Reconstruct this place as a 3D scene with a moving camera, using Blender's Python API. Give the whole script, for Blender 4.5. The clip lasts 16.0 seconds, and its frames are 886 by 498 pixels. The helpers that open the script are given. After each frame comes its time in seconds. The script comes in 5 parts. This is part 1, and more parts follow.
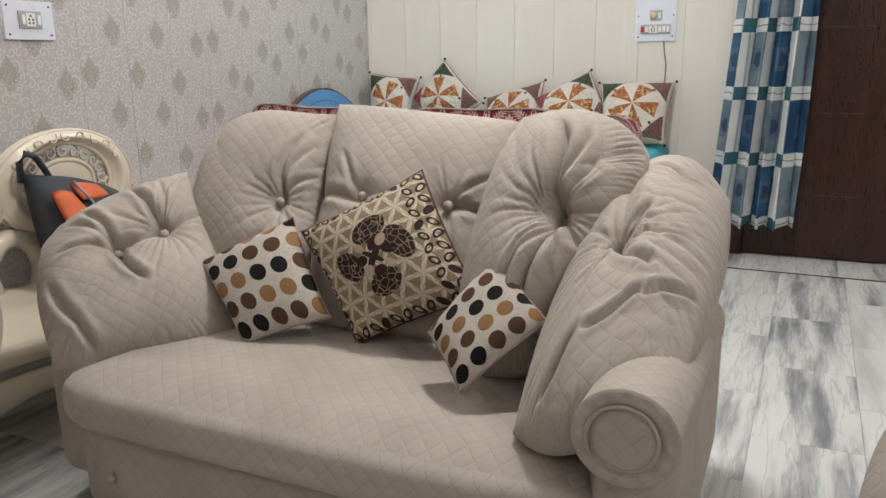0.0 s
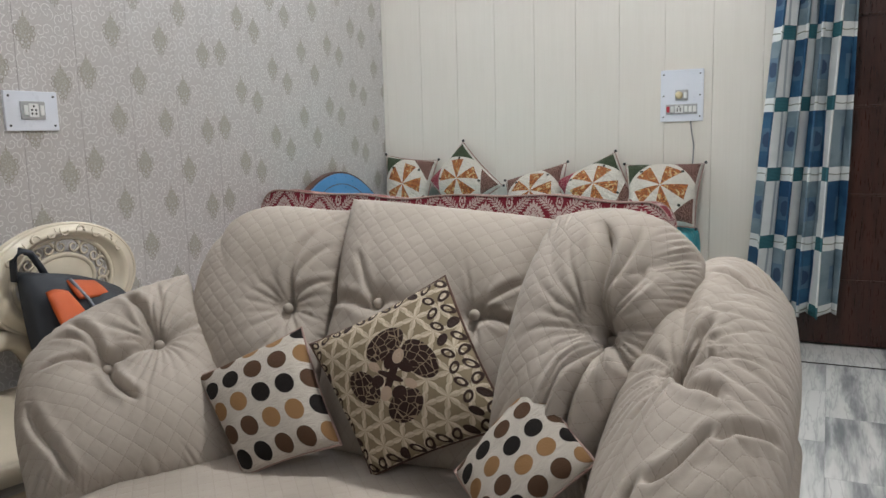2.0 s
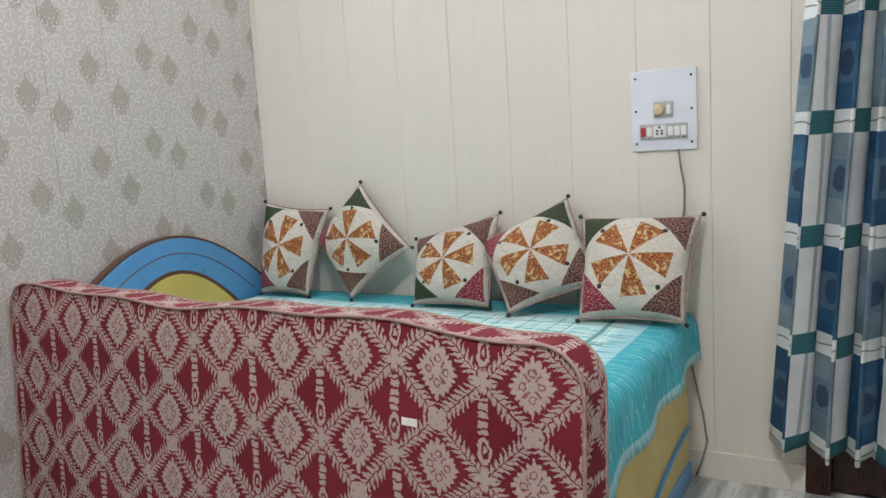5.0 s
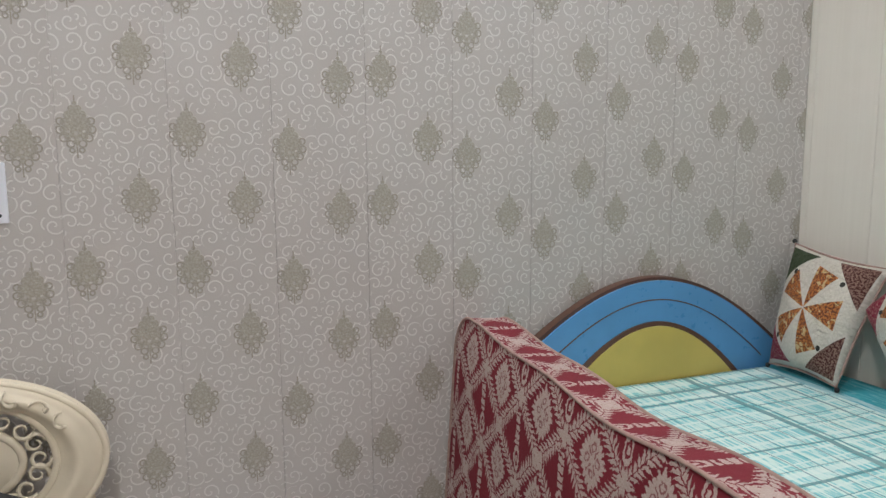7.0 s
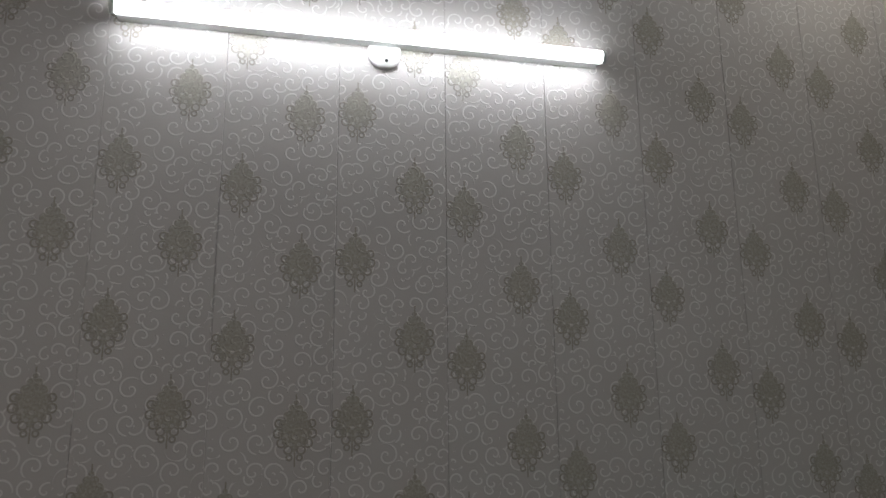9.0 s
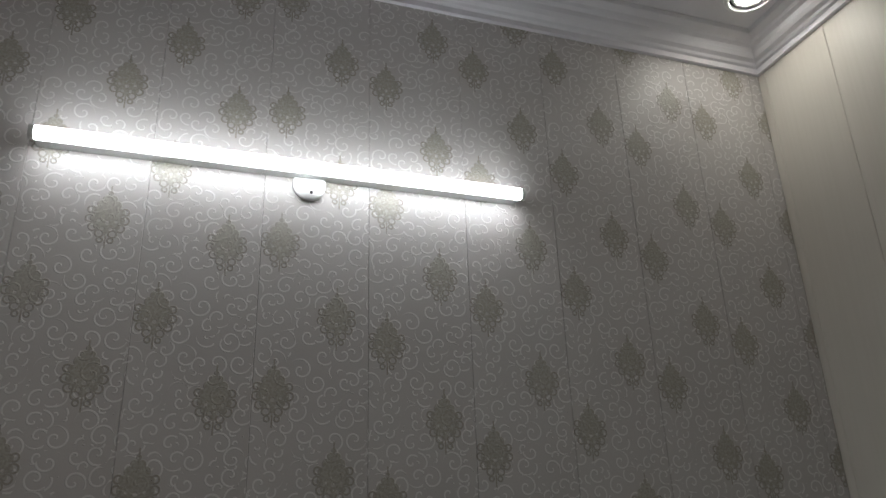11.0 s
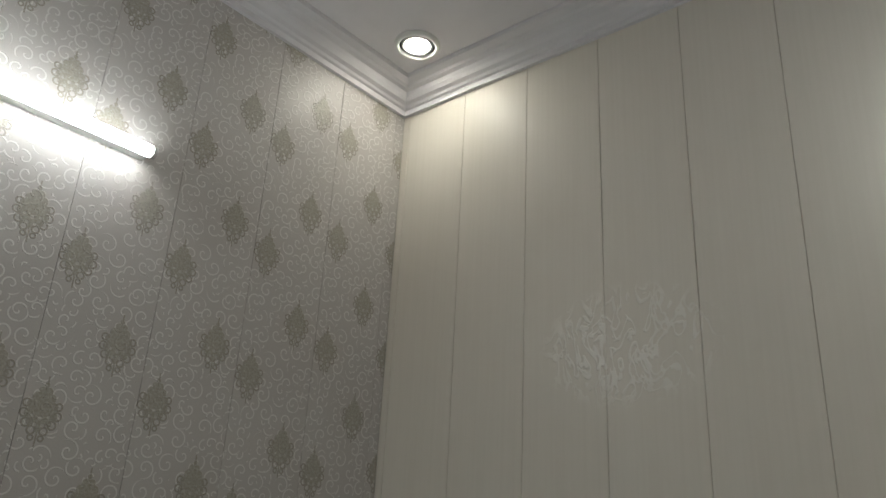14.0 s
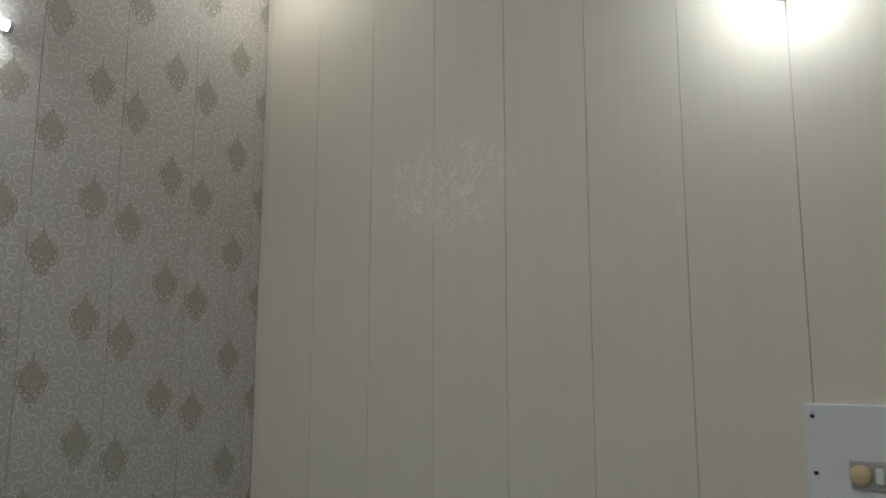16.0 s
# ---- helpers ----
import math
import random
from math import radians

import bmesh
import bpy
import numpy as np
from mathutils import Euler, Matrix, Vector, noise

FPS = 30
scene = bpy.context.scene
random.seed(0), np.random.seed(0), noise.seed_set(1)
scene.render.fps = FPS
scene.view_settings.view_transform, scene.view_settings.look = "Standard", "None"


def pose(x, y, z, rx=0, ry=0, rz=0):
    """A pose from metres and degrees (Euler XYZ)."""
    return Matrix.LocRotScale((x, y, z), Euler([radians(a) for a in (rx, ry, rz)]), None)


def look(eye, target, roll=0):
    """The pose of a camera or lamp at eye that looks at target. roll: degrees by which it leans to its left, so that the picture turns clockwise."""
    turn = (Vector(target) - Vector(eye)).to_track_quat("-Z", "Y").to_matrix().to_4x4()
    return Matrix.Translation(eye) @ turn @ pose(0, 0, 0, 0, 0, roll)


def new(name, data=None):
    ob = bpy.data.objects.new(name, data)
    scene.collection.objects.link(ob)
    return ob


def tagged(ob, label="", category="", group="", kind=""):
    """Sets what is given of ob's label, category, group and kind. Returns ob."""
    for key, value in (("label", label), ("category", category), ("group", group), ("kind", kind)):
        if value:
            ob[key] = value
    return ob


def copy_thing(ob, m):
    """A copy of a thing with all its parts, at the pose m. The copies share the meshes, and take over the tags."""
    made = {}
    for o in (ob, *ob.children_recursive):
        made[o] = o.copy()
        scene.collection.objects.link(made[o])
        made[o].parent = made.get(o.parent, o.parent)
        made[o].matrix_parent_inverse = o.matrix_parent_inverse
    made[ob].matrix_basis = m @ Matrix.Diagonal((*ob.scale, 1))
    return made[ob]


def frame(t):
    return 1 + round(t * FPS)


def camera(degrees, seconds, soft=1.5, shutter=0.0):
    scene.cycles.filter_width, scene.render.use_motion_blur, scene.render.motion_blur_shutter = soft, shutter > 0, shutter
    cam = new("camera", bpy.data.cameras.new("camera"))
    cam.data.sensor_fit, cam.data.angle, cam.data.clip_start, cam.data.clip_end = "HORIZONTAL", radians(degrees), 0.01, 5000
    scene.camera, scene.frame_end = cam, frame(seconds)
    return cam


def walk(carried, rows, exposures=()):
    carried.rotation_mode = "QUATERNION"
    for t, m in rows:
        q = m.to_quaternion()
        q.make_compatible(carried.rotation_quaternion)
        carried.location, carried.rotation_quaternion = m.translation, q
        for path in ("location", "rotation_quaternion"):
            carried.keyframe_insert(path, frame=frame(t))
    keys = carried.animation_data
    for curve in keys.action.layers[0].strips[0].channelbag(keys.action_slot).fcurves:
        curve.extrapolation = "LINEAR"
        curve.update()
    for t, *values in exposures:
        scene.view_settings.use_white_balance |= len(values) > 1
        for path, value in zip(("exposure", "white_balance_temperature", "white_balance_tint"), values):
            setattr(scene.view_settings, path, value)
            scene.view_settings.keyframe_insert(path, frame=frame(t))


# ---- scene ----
cam = camera(59.3, 16.0)
PATH = [
    (0, (2.696, -4.591, 1.095), (1.864, -2.835, 0.623), -0.9),
    (0.5, (2.711, -4.623, 1.096), (1.777, -2.876, 0.822), -0.6),
    (1, (2.7, -4.614, 1.099), (1.726, -2.876, 0.92), -1.0),
    (1.5, (2.675, -4.568, 1.104), (1.718, -2.825, 0.897), -1.1),
    (2, (2.582, -4.397, 1.139), (1.701, -2.625, 0.849), -1.5),
    (2.5, (2.449, -4.127, 1.176), (1.677, -2.317, 0.818), -2.6),
    (3, (2.434, -3.805, 1.205), (1.743, -1.984, 0.751), -3.1),
    (3.5, (2.384, -3.504, 1.222), (1.703, -1.69, 0.727), -3.5),
    (4, (2.409, -3.223, 1.255), (1.777, -1.371, 0.843), -4.3),
    (4.5, (2.525, -2.962, 1.282), (1.657, -1.192, 0.943), -3.7),
    (5, (2.549, -2.749, 1.277), (1.549, -1.042, 0.988), -3.6),
    (5.2, (2.517, -2.651, 1.274), (1.408, -1.006, 1.023), -2.8),
    (7.5, (1.914, -1.918, 1.466), (-0.012, -1.425, 1.25), -0.8),
    (8, (1.799, -1.707, 1.533), (-0.172, -1.376, 1.466), -0.8),
    (8.5, (1.709, -1.675, 1.526), (-0.241, -1.285, 1.743), -0.2),
    (9, (1.668, -1.691, 1.535), (-0.23, -1.244, 1.982), -0.5),
    (9.2, (1.661, -1.69, 1.539), (-0.224, -1.255, 2.048), -0.8),
    (11.3, (1.661, -1.699, 1.543), (-0.065, -1.047, 2.315), -1.9),
    (11.5, (1.673, -1.685, 1.542), (-0.044, -0.982, 2.288), -1.8),
    (12, (1.675, -1.694, 1.538), (0.015, -0.826, 2.237), -1.2),
    (12.5, (1.685, -1.689, 1.535), (0.108, -0.673, 2.226), -0.2),
    (13, (1.696, -1.709, 1.537), (0.251, -0.526, 2.255), 1.1),
    (13.5, (1.706, -1.726, 1.554), (0.389, -0.405, 2.278), 3.0),
    (14, (1.699, -1.703, 1.531), (0.479, -0.303, 2.274), 3.2),
    (14.5, (1.758, -1.661, 1.556), (0.590, -0.189, 2.241), 2.5),
    (15, (1.860, -1.691, 1.536), (0.720, -0.155, 2.121), 1.6),
    (15.5, (1.973, -1.727, 1.523), (0.823, -0.153, 1.971), 0.8),
    (16, (2.141, -1.757, 1.517), (0.946, -0.183, 1.826), 0.1),
]
walk(cam, [(t, look(eye, target, roll)) for t, eye, target, roll in PATH],
     exposures=[(0, 4.8, 6450, 10), (1.0, 4.15, 6400, 8), (2.0, 4.55, 6200, 8), (3.5, 4.55, 6200, 8), (5.2, 4.75, 6300, 8), (7.5, 4.45, 6400, 9), (8.0, 4.3, 6350, 9), (8.5, 3.6, 6350, 9),
                (9.0, 2.6, 6450, 9), (11.5, 2.3, 6500, 7), (13, 2.42, 6750, 5), (14.5, 3.05, 6750, 4), (16, 3.1, 6650, 4)])

# ---- light and exposure ----
world = bpy.data.worlds.new("world")
scene.world = world
world.use_nodes = True
world.node_tree.nodes["Background"].inputs[0].default_value = (0.9, 0.95, 1.0, 1)
world.node_tree.nodes["Background"].inputs[1].default_value = 0.02


# ---- node expressions ----
class Ex:
    """A number or vector in a node tree, with arithmetic."""
    def __init__(self, nt, sock):
        self.nt, self.s = nt, sock

    def op(self, kind, *others, clamp=False):
        n = self.nt.nodes.new("ShaderNodeMath")
        n.operation, n.use_clamp = kind, clamp
        for i, v in enumerate((self, *others)):
            if isinstance(v, Ex):
                self.nt.links.new(v.s, n.inputs[i])
            else:
                n.inputs[i].default_value = v
        return Ex(self.nt, n.outputs[0])

    def __add__(self, o): return self.op("ADD", o)
    def __radd__(self, o): return self.op("ADD", o)
    def __sub__(self, o): return self.op("SUBTRACT", o)
    def __rsub__(self, o): return (self * -1) + o
    def __mul__(self, o): return self.op("MULTIPLY", o)
    def __rmul__(self, o): return self.op("MULTIPLY", o)
    def __truediv__(self, o): return self.op("DIVIDE", o)
    def lt(self, o): return self.op("LESS_THAN", o)
    def gt(self, o): return self.op("GREATER_THAN", o)
    def max(self, o): return self.op("MAXIMUM", o)
    def min(self, o): return self.op("MINIMUM", o)
    def abs(self): return self.op("ABSOLUTE")
    def sin(self): return self.op("SINE")
    def sqrt(self): return self.op("SQRT")
    def frac(self): return self.op("FRACT")
    def floor(self): return self.op("FLOOR")
    def atan2(self, o): return self.op("ARCTAN2", o)
    def pow(self, o): return self.op("POWER", o)
    def clamp(self): return self.op("ADD", 0.0, clamp=True)
    def soft(self, lo, hi):
        """0 below lo, 1 above hi."""
        n = self.nt.nodes.new("ShaderNodeMapRange")
        n.interpolation_type = "SMOOTHSTEP"
        self.nt.links.new(self.s, n.inputs[0])
        n.inputs[1].default_value, n.inputs[2].default_value = lo, hi
        return Ex(self.nt, n.outputs[0])


class Mat:
    """A Principled material and the makers of its inputs."""
    def __init__(self, name, rough=0.5, metal=0.0, spec=0.5):
        self.m = bpy.data.materials.new(name)
        self.m.use_nodes = True
        self.nt = self.m.node_tree
        self.b = self.nt.nodes["Principled BSDF"]
        self.b.inputs["Roughness"].default_value = rough
        self.b.inputs["Metallic"].default_value = metal
        self.b.inputs["Specular IOR Level"].default_value = spec
        self.height = None

    def node(self, kind): return self.nt.nodes.new(kind)

    def coord(self, which="Object"):
        return self.node("ShaderNodeTexCoord").outputs[which]

    def xyz(self, sock):
        n = self.node("ShaderNodeSeparateXYZ")
        self.nt.links.new(sock, n.inputs[0])
        return [Ex(self.nt, o) for o in n.outputs]

    def uv(self):
        u, v, _ = self.xyz(self.coord("UV"))
        return u, v

    def vec(self, x, y, z=0.0):
        n = self.node("ShaderNodeCombineXYZ")
        for i, v in enumerate((x, y, z)):
            if isinstance(v, Ex):
                self.nt.links.new(v.s, n.inputs[i])
            else:
                n.inputs[i].default_value = v
        return n.outputs[0]

    def noise(self, scale, detail=3, sock=None, rough=0.55, dist=0.0):
        n = self.node("ShaderNodeTexNoise")
        self.nt.links.new(sock or self.coord(), n.inputs["Vector"])
        n.inputs["Scale"].default_value, n.inputs["Detail"].default_value = scale, detail
        n.inputs["Roughness"].default_value, n.inputs["Distortion"].default_value = rough, dist
        return Ex(self.nt, n.outputs["Fac"])

    def rand(self):
        return Ex(self.nt, self.node("ShaderNodeObjectInfo").outputs["Random"])

    def mix(self, fac, a, b, mode="MIX"):
        n = self.node("ShaderNodeMix")
        n.data_type, n.blend_type = "RGBA", mode
        for i, v in ((0, fac), (6, a), (7, b)):
            if isinstance(v, Ex):
                self.nt.links.new(v.s, n.inputs[i])
            elif hasattr(v, "is_output"):
                self.nt.links.new(v, n.inputs[i])
            else:
                n.inputs[i].default_value = v if i == 0 else (*v, 1)
        return n.outputs[2]

    def color(self, sock):
        if hasattr(sock, "is_output"):
            self.nt.links.new(sock, self.b.inputs["Base Color"])
        else:
            self.b.inputs["Base Color"].default_value = (*sock, 1)
        return self

    def rough(self, ex):
        self.nt.links.new(ex.s, self.b.inputs["Roughness"])
        return self

    def bump(self, ex, dist=0.002, strength=1.0):
        n = self.node("ShaderNodeBump")
        n.inputs["Distance"].default_value, n.inputs["Strength"].default_value = dist, strength
        self.nt.links.new(ex.s, n.inputs["Height"])
        if self.height:
            self.nt.links.new(self.height, n.inputs["Normal"])
        self.height = n.outputs[0]
        self.nt.links.new(self.height, self.b.inputs["Normal"])
        return self


def plain(name, col, rough=0.5, metal=0.0, vary=0.08, scale=6.0, bump=0.0, bscale=120.0, spec=0.5):
    """A paint, plastic or metal with slight unevenness at two scales."""
    m = Mat(name, rough, metal, spec)
    n = m.noise(scale, 4)
    m.color(m.mix(n.soft(0.3, 0.7), [c * (1 - vary) for c in col], [min(1, c * (1 + vary)) for c in col]))
    m.rough(m.noise(scale * 5, 3) * 0.16 + (rough - 0.08))
    if bump:
        m.bump(m.noise(bscale, 3), bump)
    return m.m


def emitter(name, col, strength):
    m = bpy.data.materials.new(name)
    m.use_nodes = True
    b = m.node_tree.nodes["Principled BSDF"]
    b.inputs["Base Color"].default_value = (0.9, 0.9, 0.9, 1)
    b.inputs["Emission Color"].default_value = (*col, 1)
    b.inputs["Emission Strength"].default_value = strength
    return m


def wallpaper():
    """Grey laminated panel print: scrolls and gilded damask leaves. u across the panel, v up, in metres."""
    m = Mat("damask_laminate", 0.42)
    u, v = m.uv()
    uv = m.coord("UV")
    vor = m.node("ShaderNodeTexVoronoi")
    vor.inputs["Scale"].default_value, vor.inputs["Randomness"].default_value = 24.0, 0.8
    m.nt.links.new(uv, vor.inputs["Vector"])
    px, py, _ = m.xyz(vor.outputs["Position"])
    dx, dy = u - px, v - py
    r = (dx * dx + dy * dy).sqrt()
    side = ((px * 913.0).frac().gt(0.5)) * 2.0 - 1.0
    turn = (dy.atan2(dx) * side) / 6.2832 + r * 52.0 + (py * 371.0).frac()
    line = ((turn.frac() - 0.5).abs()).soft(0.13, 0.07) * r.soft(0.027, 0.022)
    # the leaf, in two columns half a repeat apart
    P = 0.345
    fine = m.noise(170, 2, uv)
    sel = u.gt(0.1105)
    a = (u - (sel * 0.133 + 0.044)).abs()
    b = ((v - (1.0 - sel) * (P / 2)) / P + 0.5).frac() * P - P / 2

    def dist(x, y):
        return ((a - x) * (a - x) + (b - y) * (b - y)).sqrt()

    def disc(x, y, rad):
        return (rad - dist(x, y)).soft(-0.0008, 0.0012)

    def loop(x, y, rad, w=0.0028):
        return ((dist(x, y) - rad).abs()).soft(w, w - 0.0016)
    core = (1.0 - (b.abs() / 0.047).pow(1.7)) * 0.0285
    leaf = (core - a).soft(-0.0008, 0.0015)
    for x, y, rad in ((0.014, 0.026, 0.011), (0.0065, 0.041, 0.0085), (0.0, 0.054, 0.0055), (0.0235, 0.010, 0.010), (0.026, -0.008, 0.009), (0.019, -0.024, 0.008)):
        leaf = leaf.max(disc(x, y, rad))
    lines = a.lt(0.0015) * b.abs().gt(0.048) * b.lt(0.072) * b.gt(-0.075)
    for x, y, rad in ((0.0335, 0.012, 0.0075), (0.0345, -0.008, 0.0085), (0.027, -0.027, 0.0085), (0.013, -0.041, 0.0080), (0.0105, -0.056, 0.0055)):
        leaf = leaf.max(loop(x, y, rad))
        lines = lines.max(loop(x, y, rad))
    leaf = leaf.max(a.lt(0.0019) * b.gt(-0.075) * b.lt(0.072))
    hole = disc(0.0085, -0.030, 0.004).max(disc(0.0, -0.016, 0.0045)).max(disc(0.017, -0.012, 0.0035))
    leaf = leaf * (1.0 - hole * 0.7)
    big = m.noise(1.3, 2)
    base = m.mix(big.soft(0.3, 0.7), (0.475, 0.445, 0.43), (0.53, 0.50, 0.485))
    base = m.mix(line * 0.56, base, (0.80, 0.785, 0.76))
    gold = m.mix(fine.soft(0.35, 0.65), (0.32, 0.295, 0.25), (0.41, 0.38, 0.33))
    dots = m.node("ShaderNodeTexVoronoi")
    dots.inputs["Scale"].default_value = 95.0
    m.nt.links.new(uv, dots.inputs["Vector"])
    speck = Ex(m.nt, dots.outputs["Distance"]).lt(0.22)
    gold = m.mix(speck * 0.5, gold, (0.52, 0.50, 0.45))
    gold = m.mix(lines * 0.35, gold, (0.23, 0.205, 0.17))
    m.color(m.mix(leaf * 0.94, base, gold))
    m.rough(leaf * -0.06 + line * -0.08 + 0.46)
    m.bump(line * 0.6 + leaf * 0.8 + fine * 0.15, 0.0010)
    return m.m


def cream_panel():
    """Cream glossy PVC panel with faint vertical streaks, and scuffs with painted pale glints."""
    m = Mat("cream_pvc", 0.3)
    x, y, z = m.xyz(m.coord("Object"))
    streak = m.noise(14, 3, m.vec(x * 6.0, y, z * 0.15))
    big = m.noise(1.1, 2)
    c = m.mix(streak.soft(0.3, 0.7), (0.72, 0.675, 0.605), (0.745, 0.70, 0.632))
    c = m.mix(big.soft(0.35, 0.7) * 0.25, c, (0.66, 0.62, 0.55))
    sc = m.node("ShaderNodeNewGeometry").outputs["Position"]
    gx, gy, gz = m.xyz(sc)
    hair = (m.noise(15, 2, m.vec(gx * 1.3, gy, gz * 0.7), 0.5, 1.6) - 0.5).abs().soft(0.055, 0.02)
    ex, ez = (gx - 0.83) / 0.27, (gz - 2.05) / 0.17
    scuff_glint = (1.0 - (ex * ex + ez * ez)).soft(0.0, 0.7)
    # pale lines paint in the lamp glints that show on the scratches
    m.color(m.mix(hair * scuff_glint * 0.6, c, (0.92, 0.90, 0.85)))
    m.rough(m.noise(9, 3) * 0.10 + 0.40 - hair * scuff_glint * 0.26)
    m.bump(streak, 0.00012)
    m.bump(hair * scuff_glint, 0.0022, 0.7)
    return m.m


def marble():
    """Streaked white and grey marble; every tile has its own cut."""
    m = Mat("streaked_marble", 0.16)
    x, y, z = m.xyz(m.coord("Object"))
    r = m.rand()
    skew = x * (r * 0.5 + 0.25)
    wob = m.noise(2.2, 3) * 0.08
    p = m.vec(x * 9.0 + skew + wob * 3.5 + r * 91.0, y * 1.0 + r * 37.0, r * 11.0)
    s = m.noise(1.0, 5, p, 0.62)
    vein = m.noise(2.1, 3, p)
    c = m.mix(s.soft(0.40 , 0.68), (0.64, 0.64, 0.62), (0.21, 0.22, 0.228))
    c = m.mix((vein - 0.5).abs().soft(0.035, 0.0) * 0.3, c, (0.18, 0.185, 0.195))
    c = m.mix(r.soft(0.45, 1.0) * 0.6, c, (0.66, 0.66, 0.64))
    m.color(c)
    m.rough(m.noise(20, 3) * 0.16 + 0.12)
    return m.m


def wood(name, a, b, rough=0.28, long=2):
    """Polished timber with grain along one axis (0 x, 1 y, 2 z)."""
    m = Mat(name, rough)
    c = m.xyz(m.coord("Object"))
    c = [v * (1.0 if i == long else 11.0) for i, v in enumerate(c)]
    g = m.noise(1.6, 6, m.vec(*c), 0.65, 0.6)
    f = m.noise(14, 2, m.vec(*c))
    m.color(m.mix((g * 0.75 + f * 0.25).soft(0.32, 0.68), a, b))
    m.rough(f * 0.2 + (rough - 0.08))
    m.bump(f, 0.0005)
    return m.m


def quilted():
    """Beige velvet, machine-quilted in diamonds. UV in metres."""
    m = Mat("quilted_velvet", 0.85, 0, 0.25)
    u, v = m.uv()
    wrink = m.noise(7, 3, m.coord("UV"), 0.5, 0.8) * 0.02
    a = ((u + v + wrink) / 0.046).frac()
    b = ((u - v + wrink) / 0.046).frac()
    da, db = (a - 0.5).abs(), (b - 0.5).abs()
    seam = da.soft(0.06, 0.0).max(db.soft(0.06, 0.0))
    dash = (((u - v) * 95.0).frac().gt(0.35) * da.soft(0.035, 0.0)).max(((u + v) * 95.0).frac().gt(0.35) * db.soft(0.035, 0.0))
    puff = (da.soft(0.0, 0.3) * db.soft(0.0, 0.3))
    n = m.noise(5, 3, m.coord("UV"))
    pile = m.noise(420, 2, m.coord("UV"))
    c = m.mix(n.soft(0.3, 0.7), (0.365, 0.318, 0.272), (0.42, 0.368, 0.318))
    c = m.mix(dash * 0.45, c, (0.22, 0.185, 0.15))
    m.color(c)
    m.b.inputs["Sheen Weight"].default_value = 0.08
    m.b.inputs["Sheen Roughness"].default_value = 0.4
    m.bump(puff - seam * 0.6, 0.0016, 0.32)
    m.bump(m.noise(9, 2, m.coord("UV"), 0.5, 0.6), 0.006, 0.2)
    m.bump(pile, 0.0003, 0.5)
    return m.m


def polka():
    """Off-white slub with discs in black, brown and tan rows."""
    m = Mat("polka_slub", 0.85, 0, 0.2)
    u, v = m.uv()
    sl = m.noise(1.0, 3, m.vec(u * 9.0, v * 420.0))
    gu, gv = u * 4.6 + 0.02, v * 4.6
    iu, iv = gu.floor(), gv.floor()
    du, dv = gu - iu - 0.5, gv - iv - 0.5
    d = (du * du + dv * dv).sqrt()
    disc = d.soft(0.385, 0.36)
    k = ((iv + (iu / 2.0).floor()) / 3.0 + 0.1).frac()
    c = m.mix(sl.soft(0.3, 0.65), (0.36, 0.315, 0.265), (0.60, 0.55, 0.485))
    dot = m.mix(k.gt(0.35), (0.012, 0.009, 0.008), (0.085, 0.045, 0.025))
    dot = m.mix(k.gt(0.68), dot, (0.27, 0.15, 0.065))
    m.color(m.mix(disc, c, dot))
    m.bump(sl + disc * 0.6, 0.0012)
    return m.m


